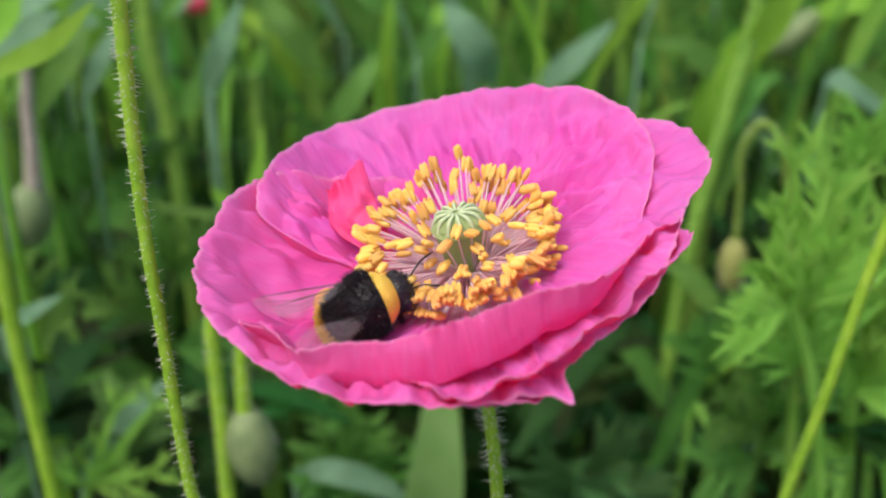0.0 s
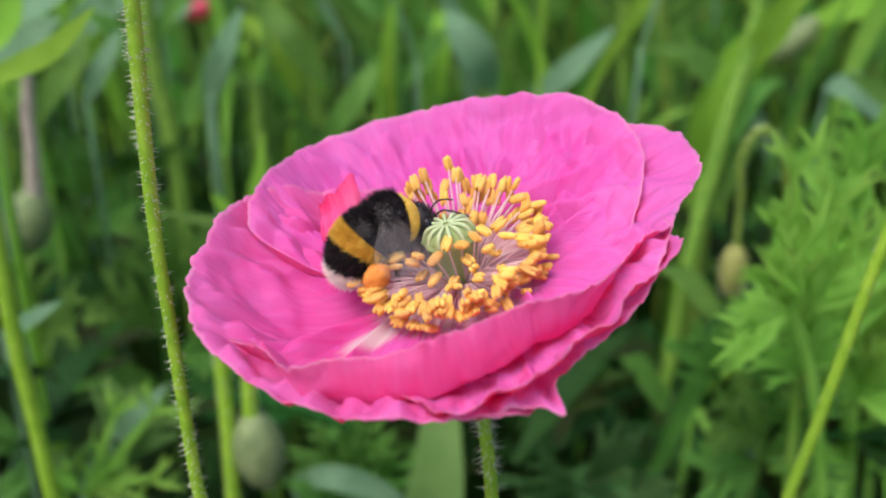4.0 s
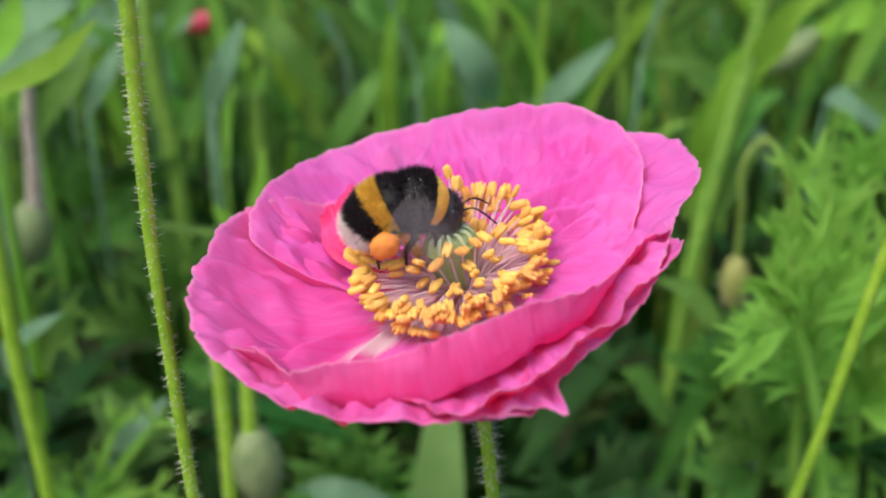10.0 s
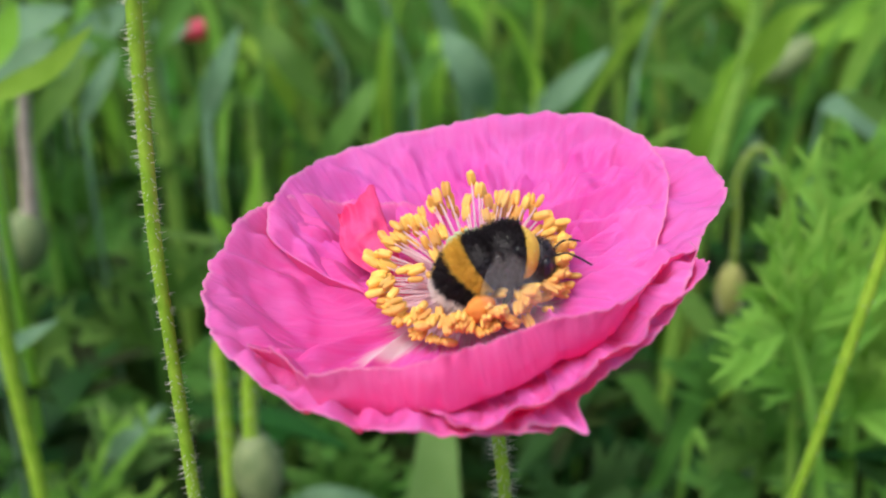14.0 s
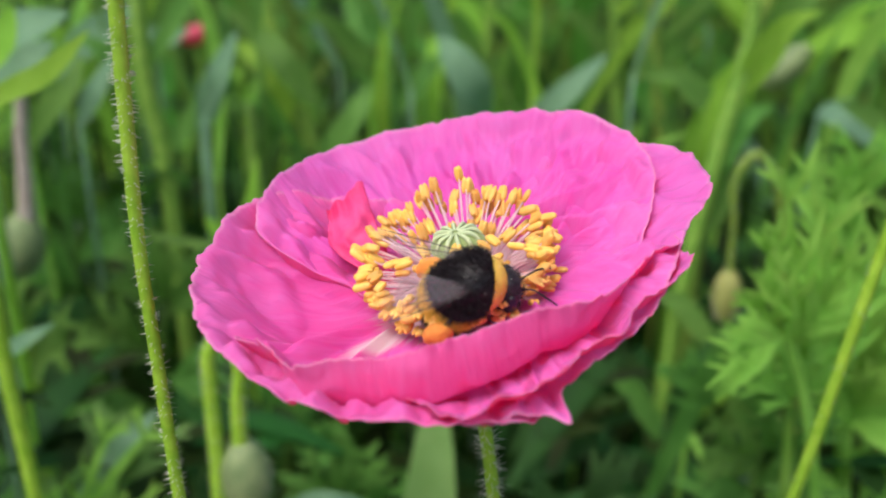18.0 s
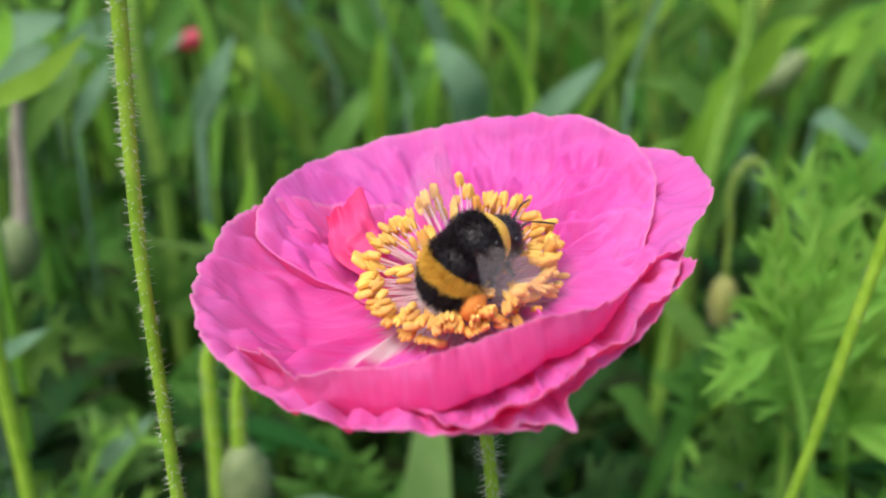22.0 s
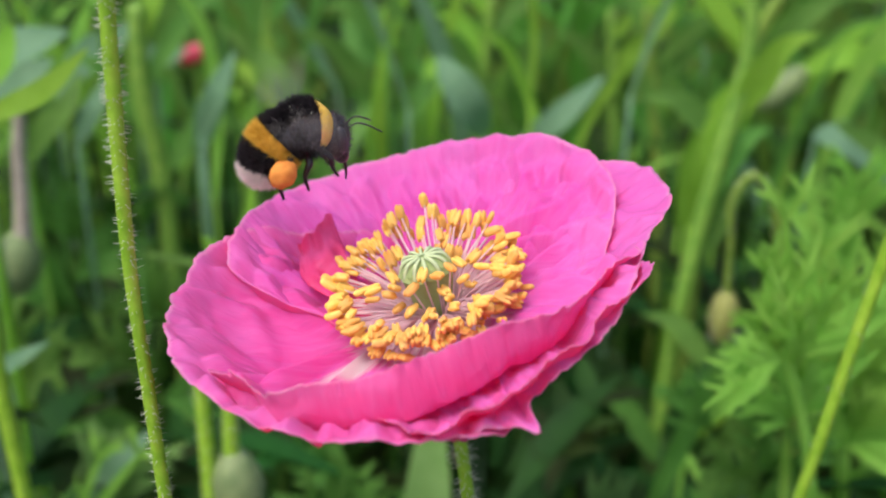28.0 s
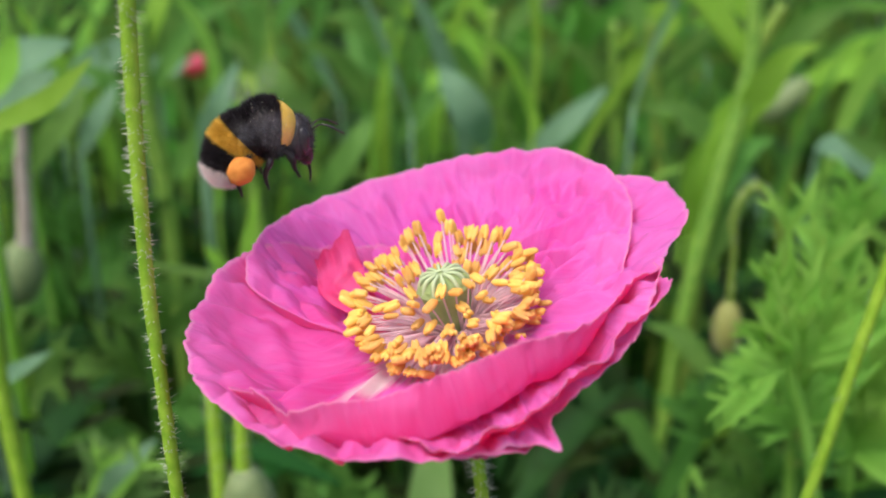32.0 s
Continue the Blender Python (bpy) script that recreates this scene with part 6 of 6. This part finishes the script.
        (30.5, pose(-0.01200, -0.00600, 0.00000, 0.28, 0.31, 0.00)), (31, pose(-0.01200, -0.00600, 0.00000, 0.19, 0.32, 0.00)),
        (31.5, pose(-0.01200, -0.00600, 0.00000, 0.23, 0.33, 0.00)), (32, pose(-0.01200, -0.00600, 0.00000, 0.31, 0.31, 0.00)),
    ])
    walk(BUD_STEM, [
        (0, pose(-0.05890, 0.08500, -0.01000, -0.06, -0.03, 0.00)), (0.5, pose(-0.05890, 0.08500, -0.01000, -0.13, -0.05, 0.00)),
        (1, pose(-0.05890, 0.08500, -0.01000, -0.21, 0.10, -0.00)), (1.5, pose(-0.05890, 0.08500, -0.01000, -0.17, 0.24, -0.00)),
        (2, pose(-0.05890, 0.08500, -0.01000, -0.16, 0.33, -0.00)), (2.5, pose(-0.05890, 0.08500, -0.01000, -0.29, 0.32, -0.00)),
        (3, pose(-0.05890, 0.08500, -0.01000, -0.25, 0.32, -0.00)), (3.5, pose(-0.05890, 0.08500, -0.01000, -0.24, 0.29, -0.00)),
        (5.5, pose(-0.05890, 0.08500, -0.01000, -0.11, 0.01, -0.00)), (6, pose(-0.05890, 0.08500, -0.01000, -0.00, 0.00, -0.00)),
        (6.5, pose(-0.05890, 0.08500, -0.01000, 0.11, 0.11, 0.00)), (7, pose(-0.05890, 0.08500, -0.01000, 0.01, 0.17, 0.00)),
        (7.5, pose(-0.05890, 0.08500, -0.01000, 0.01, 0.18, 0.00)), (8, pose(-0.05890, 0.08500, -0.01000, -0.08, 0.21, -0.00)),
        (8.5, pose(-0.05890, 0.08500, -0.01000, -0.09, 0.22, -0.00)), (9, pose(-0.05890, 0.08500, -0.01000, -0.05, 0.26, -0.00)),
        (9.5, pose(-0.05890, 0.08500, -0.01000, 0.08, 0.28, 0.00)), (10, pose(-0.05890, 0.08500, -0.01000, 0.00, 0.20, 0.00)),
        (10.5, pose(-0.05890, 0.08500, -0.01000, 0.03, 0.13, 0.00)), (11, pose(-0.05890, 0.08500, -0.01000, 0.05, 0.10, 0.00)),
        (11.5, pose(-0.05890, 0.08500, -0.01000, 0.06, 0.11, 0.00)), (12, pose(-0.05890, 0.08500, -0.01000, 0.10, 0.20, 0.00)),
        (12.5, pose(-0.05890, 0.08500, -0.01000, 0.07, 0.28, 0.00)), (13, pose(-0.05890, 0.08500, -0.01000, -0.09, 0.31, -0.00)),
        (13.5, pose(-0.05890, 0.08500, -0.01000, 0.01, 0.39, 0.00)), (14, pose(-0.05890, 0.08500, -0.01000, -0.18, 0.41, -0.00)),
        (14.5, pose(-0.05890, 0.08500, -0.01000, -0.31, 0.39, -0.00)), (16.5, pose(-0.05890, 0.08500, -0.01000, -0.12, 0.27, -0.00)),
        (17, pose(-0.05890, 0.08500, -0.01000, -0.05, 0.23, -0.00)), (17.5, pose(-0.05890, 0.08500, -0.01000, -0.07, 0.15, -0.00)),
        (18, pose(-0.05890, 0.08500, -0.01000, -0.00, 0.16, -0.00)), (18.5, pose(-0.05890, 0.08500, -0.01000, 0.16, 0.20, 0.00)),
        (19, pose(-0.05890, 0.08500, -0.01000, 0.04, 0.18, 0.00)), (19.5, pose(-0.05890, 0.08500, -0.01000, -0.08, 0.17, -0.00)),
        (20, pose(-0.05890, 0.08500, -0.01000, -0.19, 0.16, -0.00)), (20.5, pose(-0.05890, 0.08500, -0.01000, 0.02, 0.24, 0.00)),
        (21, pose(-0.05890, 0.08500, -0.01000, 0.10, 0.28, 0.00)), (21.5, pose(-0.05890, 0.08500, -0.01000, 0.07, 0.29, 0.00)),
        (22, pose(-0.05890, 0.08500, -0.01000, -0.15, 0.30, -0.00)), (22.5, pose(-0.05890, 0.08500, -0.01000, 0.02, 0.36, 0.00)),
        (23, pose(-0.05890, 0.08500, -0.01000, -0.13, 0.27, -0.00)), (23.5, pose(-0.05890, 0.08500, -0.01000, -0.01, 0.24, -0.00)),
        (24, pose(-0.05890, 0.08500, -0.01000, 0.02, 0.25, 0.00)), (24.5, pose(-0.05890, 0.08500, -0.01000, -0.16, 0.18, -0.00)),
        (25, pose(-0.05890, 0.08500, -0.01000, -0.01, 0.14, -0.00)), (25.5, pose(-0.05890, 0.08500, -0.01000, 0.05, 0.09, 0.00)),
        (27.5, pose(-0.05890, 0.08500, -0.01000, -0.12, -0.01, 0.00)), (28, pose(-0.05890, 0.08500, -0.01000, -0.68, -0.11, 0.00)),
        (28.5, pose(-0.05890, 0.08500, -0.01000, -0.49, -0.02, 0.00)), (29, pose(-0.05890, 0.08500, -0.01000, -0.51, 0.08, -0.00)),
        (29.5, pose(-0.05890, 0.08500, -0.01000, -0.69, 0.16, -0.00)), (30, pose(-0.05890, 0.08500, -0.01000, -0.46, 0.30, -0.00)),
        (30.5, pose(-0.05890, 0.08500, -0.01000, -0.57, 0.34, -0.00)), (31, pose(-0.05890, 0.08500, -0.01000, -0.76, 0.30, -0.00)),
        (31.5, pose(-0.05890, 0.08500, -0.01000, -0.61, 0.36, -0.00)), (32, pose(-0.05890, 0.08500, -0.01000, -0.27, 0.36, -0.00)),
    ])
    walk(BEE, [
        (0, pose(-0.01277, -0.01957, 0.41743, 36.2, -17.0, 22.0)), (0.5, pose(-0.01296, -0.01713, 0.41912, 24.9, -9.9, 18.5)),
        (1, pose(-0.01422, -0.01588, 0.41916, 10.7, -25.4, 24.0)), (1.5, pose(-0.01461, -0.01425, 0.41955, 8.5, -23.0, 30.2)),
        (2, pose(-0.01316, -0.01379, 0.41977, 7.2, -26.0, 38.7)), (2.5, pose(-0.01261, -0.01125, 0.42247, 6.2, -8.1, 29.7)),
        (3, pose(-0.01224, -0.00918, 0.42423, 5.5, 0.3, 24.0)), (3.5, pose(-0.01110, -0.00792, 0.42479, 4.0, -2.7, 24.9)),
        (5.5, pose(-0.00983, -0.00539, 0.42635, 8.6, 3.2, 23.7)), (6, pose(-0.01116, -0.00488, 0.42763, 12.6, 4.7, 23.7)),
        (6.5, pose(-0.01201, -0.00485, 0.42752, 7.3, 3.4, 20.4)), (7, pose(-0.01108, -0.00414, 0.42653, 0.5, 0.7, 17.9)),
        (7.5, pose(-0.01182, -0.00288, 0.42922, 1.9, 3.3, 17.0)), (8, pose(-0.01265, -0.00201, 0.43107, 2.8, 2.3, 17.1)),
        (8.5, pose(-0.01218, -0.00164, 0.43120, 4.7, -0.6, 15.6)), (9, pose(-0.01186, -0.00172, 0.43032, 7.5, 4.3, 12.7)),
        (9.5, pose(-0.00921, -0.00646, 0.43014, 6.7, 0.6, 13.9)), (10, pose(-0.00659, -0.00725, 0.43133, 7.8, 14.7, 12.6)),
        (10.5, pose(-0.00452, -0.00671, 0.43209, 12.9, 16.7, 3.0)), (11, pose(-0.00067, -0.00712, 0.43256, 22.2, 23.9, 7.6)),
        (11.5, pose(0.00059, -0.00915, 0.43105, 8.3, 14.0, 0.3)), (12, pose(0.00126, -0.01204, 0.42939, -0.5, 5.3, 10.8)),
        (12.5, pose(0.00289, -0.01342, 0.42882, 7.5, 9.9, 9.6)), (13, pose(0.00442, -0.01356, 0.42859, 11.9, 5.6, 12.1)),
        (13.5, pose(0.00498, -0.01300, 0.42835, 9.9, 10.4, 9.2)), (14, pose(0.00613, -0.01419, 0.42658, 10.9, 3.3, 10.9)),
        (14.5, pose(0.00655, -0.01453, 0.42544, 16.1, -2.7, 8.9)),
        (16.5, pose(0.00389, -0.01817, 0.42617, 34.0, 8.0, 12.0)), (17, pose(0.00389, -0.01817, 0.42617, 34.0, 8.0, 12.0)), (18, pose(0.00199, -0.01832, 0.42528, 34.0, 8.0, 12.0)),
        (19, pose(0.00030, -0.01958, 0.42581, 34.0, 8.0, 12.0)), (20, pose(-0.00121, -0.01924, 0.42573, 34.0, 8.0, 12.0)),
        (20.5, pose(-0.00008, -0.01821, 0.42490, 22.0, 4.0, 28.0)), (21, pose(-0.00044, -0.01601, 0.42502, 27.6, -11.4, 32.0)),
        (21.5, pose(0.00073, -0.01474, 0.42678, 20.2, -13.4, 33.5)), (22, pose(0.00359, -0.01499, 0.42832, 19.9, -12.7, 33.5)),
        (22.5, pose(0.00337, -0.01257, 0.43122, 16.3, -6.1, 33.5)), (23, pose(0.00242, -0.00930, 0.43169, 14.1, -14.6, 25.0)),
        (23.5, pose(-0.00014, -0.00825, 0.43367, 11.4, -9.5, 23.8)), (24, pose(-0.00230, 0.00033, 0.43547, 4.1, -8.8, 23.9)),
        (24.5, pose(-0.00751, 0.00385, 0.43838, 5.3, -7.4, 20.7)), (25, pose(-0.01278, 0.00518, 0.44114, 11.9, 4.8, 18.5)),
        (25.5, pose(-0.01373, 0.00540, 0.44144, 10.1, 0.6, 19.1)), (27.5, pose(-0.02215, 0.00587, 0.44192, 4.2, 5.2, 20.4)),
        (28, pose(-0.02200, 0.00548, 0.44091, 2.7, 3.2, 21.1)), (28.5, pose(-0.02134, 0.00462, 0.43744, -2.1, 2.6, 17.3)),
        (29, pose(-0.02345, 0.00458, 0.43587, -9.3, -0.6, 14.4)), (29.5, pose(-0.02366, 0.00563, 0.43823, -13.9, -3.4, 11.7)),
        (30, pose(-0.02427, 0.00682, 0.44087, -19.7, -7.4, 10.1)), (30.5, pose(-0.02372, 0.00669, 0.44080, -18.3, -7.4, 7.6)),
        (31, pose(-0.02450, 0.00645, 0.44054, -17.0, -8.9, 6.3)), (31.5, pose(-0.02479, 0.00648, 0.44117, -7.9, 0.5, 9.7)),
        (32, pose(-0.02800, 0.00666, 0.44217, -0.1, 4.6, 16.4)),
    ])
    # the abdomen curls under while she feeds head down
    waist, curled = pose(0.0024, 0, 0.0007), ((0, -24), (0.5, -32), (1, -46), (1.5, -42), (2, -32), (3, -6), (6, 0), (14.5, 0), (16.5, -40), (20, -40), (21, -20), (22, -12), (24, -12), (25.5, -4), (29, -4), (30, -9), (32, -6))
    walk(ABDOMENS[0], [(t, waist @ pose(0, 0, 0, 0, a, 0) @ waist.inverted()) for t, a in curled])
    # wings: folded while she rests, beating otherwise; a quarter of a beat a row
    rest = ((-1, 0.25), (15.6, 21.2))
    beats = ((0, 1, 2, 3, 6, 7, 8, 11, 12, 14, 22, 24, 28, 29, 30, 31, 32), (0.3, 0.3, 0.0, -0.3, -0.3, 0.2, 0.2, -0.2, 0.3, -0.1, 0.3, 0.1, 0.1, -0.2, 0.1, -0.2, 0.1))
    for wing, sy, name, hinge in WINGS:
        rows = []
        for k in range(0, 32 * 30 + 1):
            t = k / 30
            still = any(a <= t <= b for a, b in rest)
            if still and k % 15 and not any(abs(t - e) < 0.1 for a, b in rest for e in (a, b)):
                continue
            beat = math.sin(16 * math.pi * t + float(np.interp(t, beats[0], beats[1])))
            if still:
                m = pose(hinge[0] / 1000, sy * hinge[1] / 1000, hinge[2] / 1000, -sy * 30, -7, sy * (-20 if name == "forewing" else -12))
            else:
                sweep = -114 if name == "forewing" else -94
                m = pose(hinge[0] / 1000, sy * hinge[1] / 1000, hinge[2] / 1000, 0, 0, sy * sweep) @ pose(0, 0, 0, sy * 18, (-8 if t < 24 else 4) + 54 * beat, 0)
            rows.append((t, m))
        walk(wing, rows)


motions()
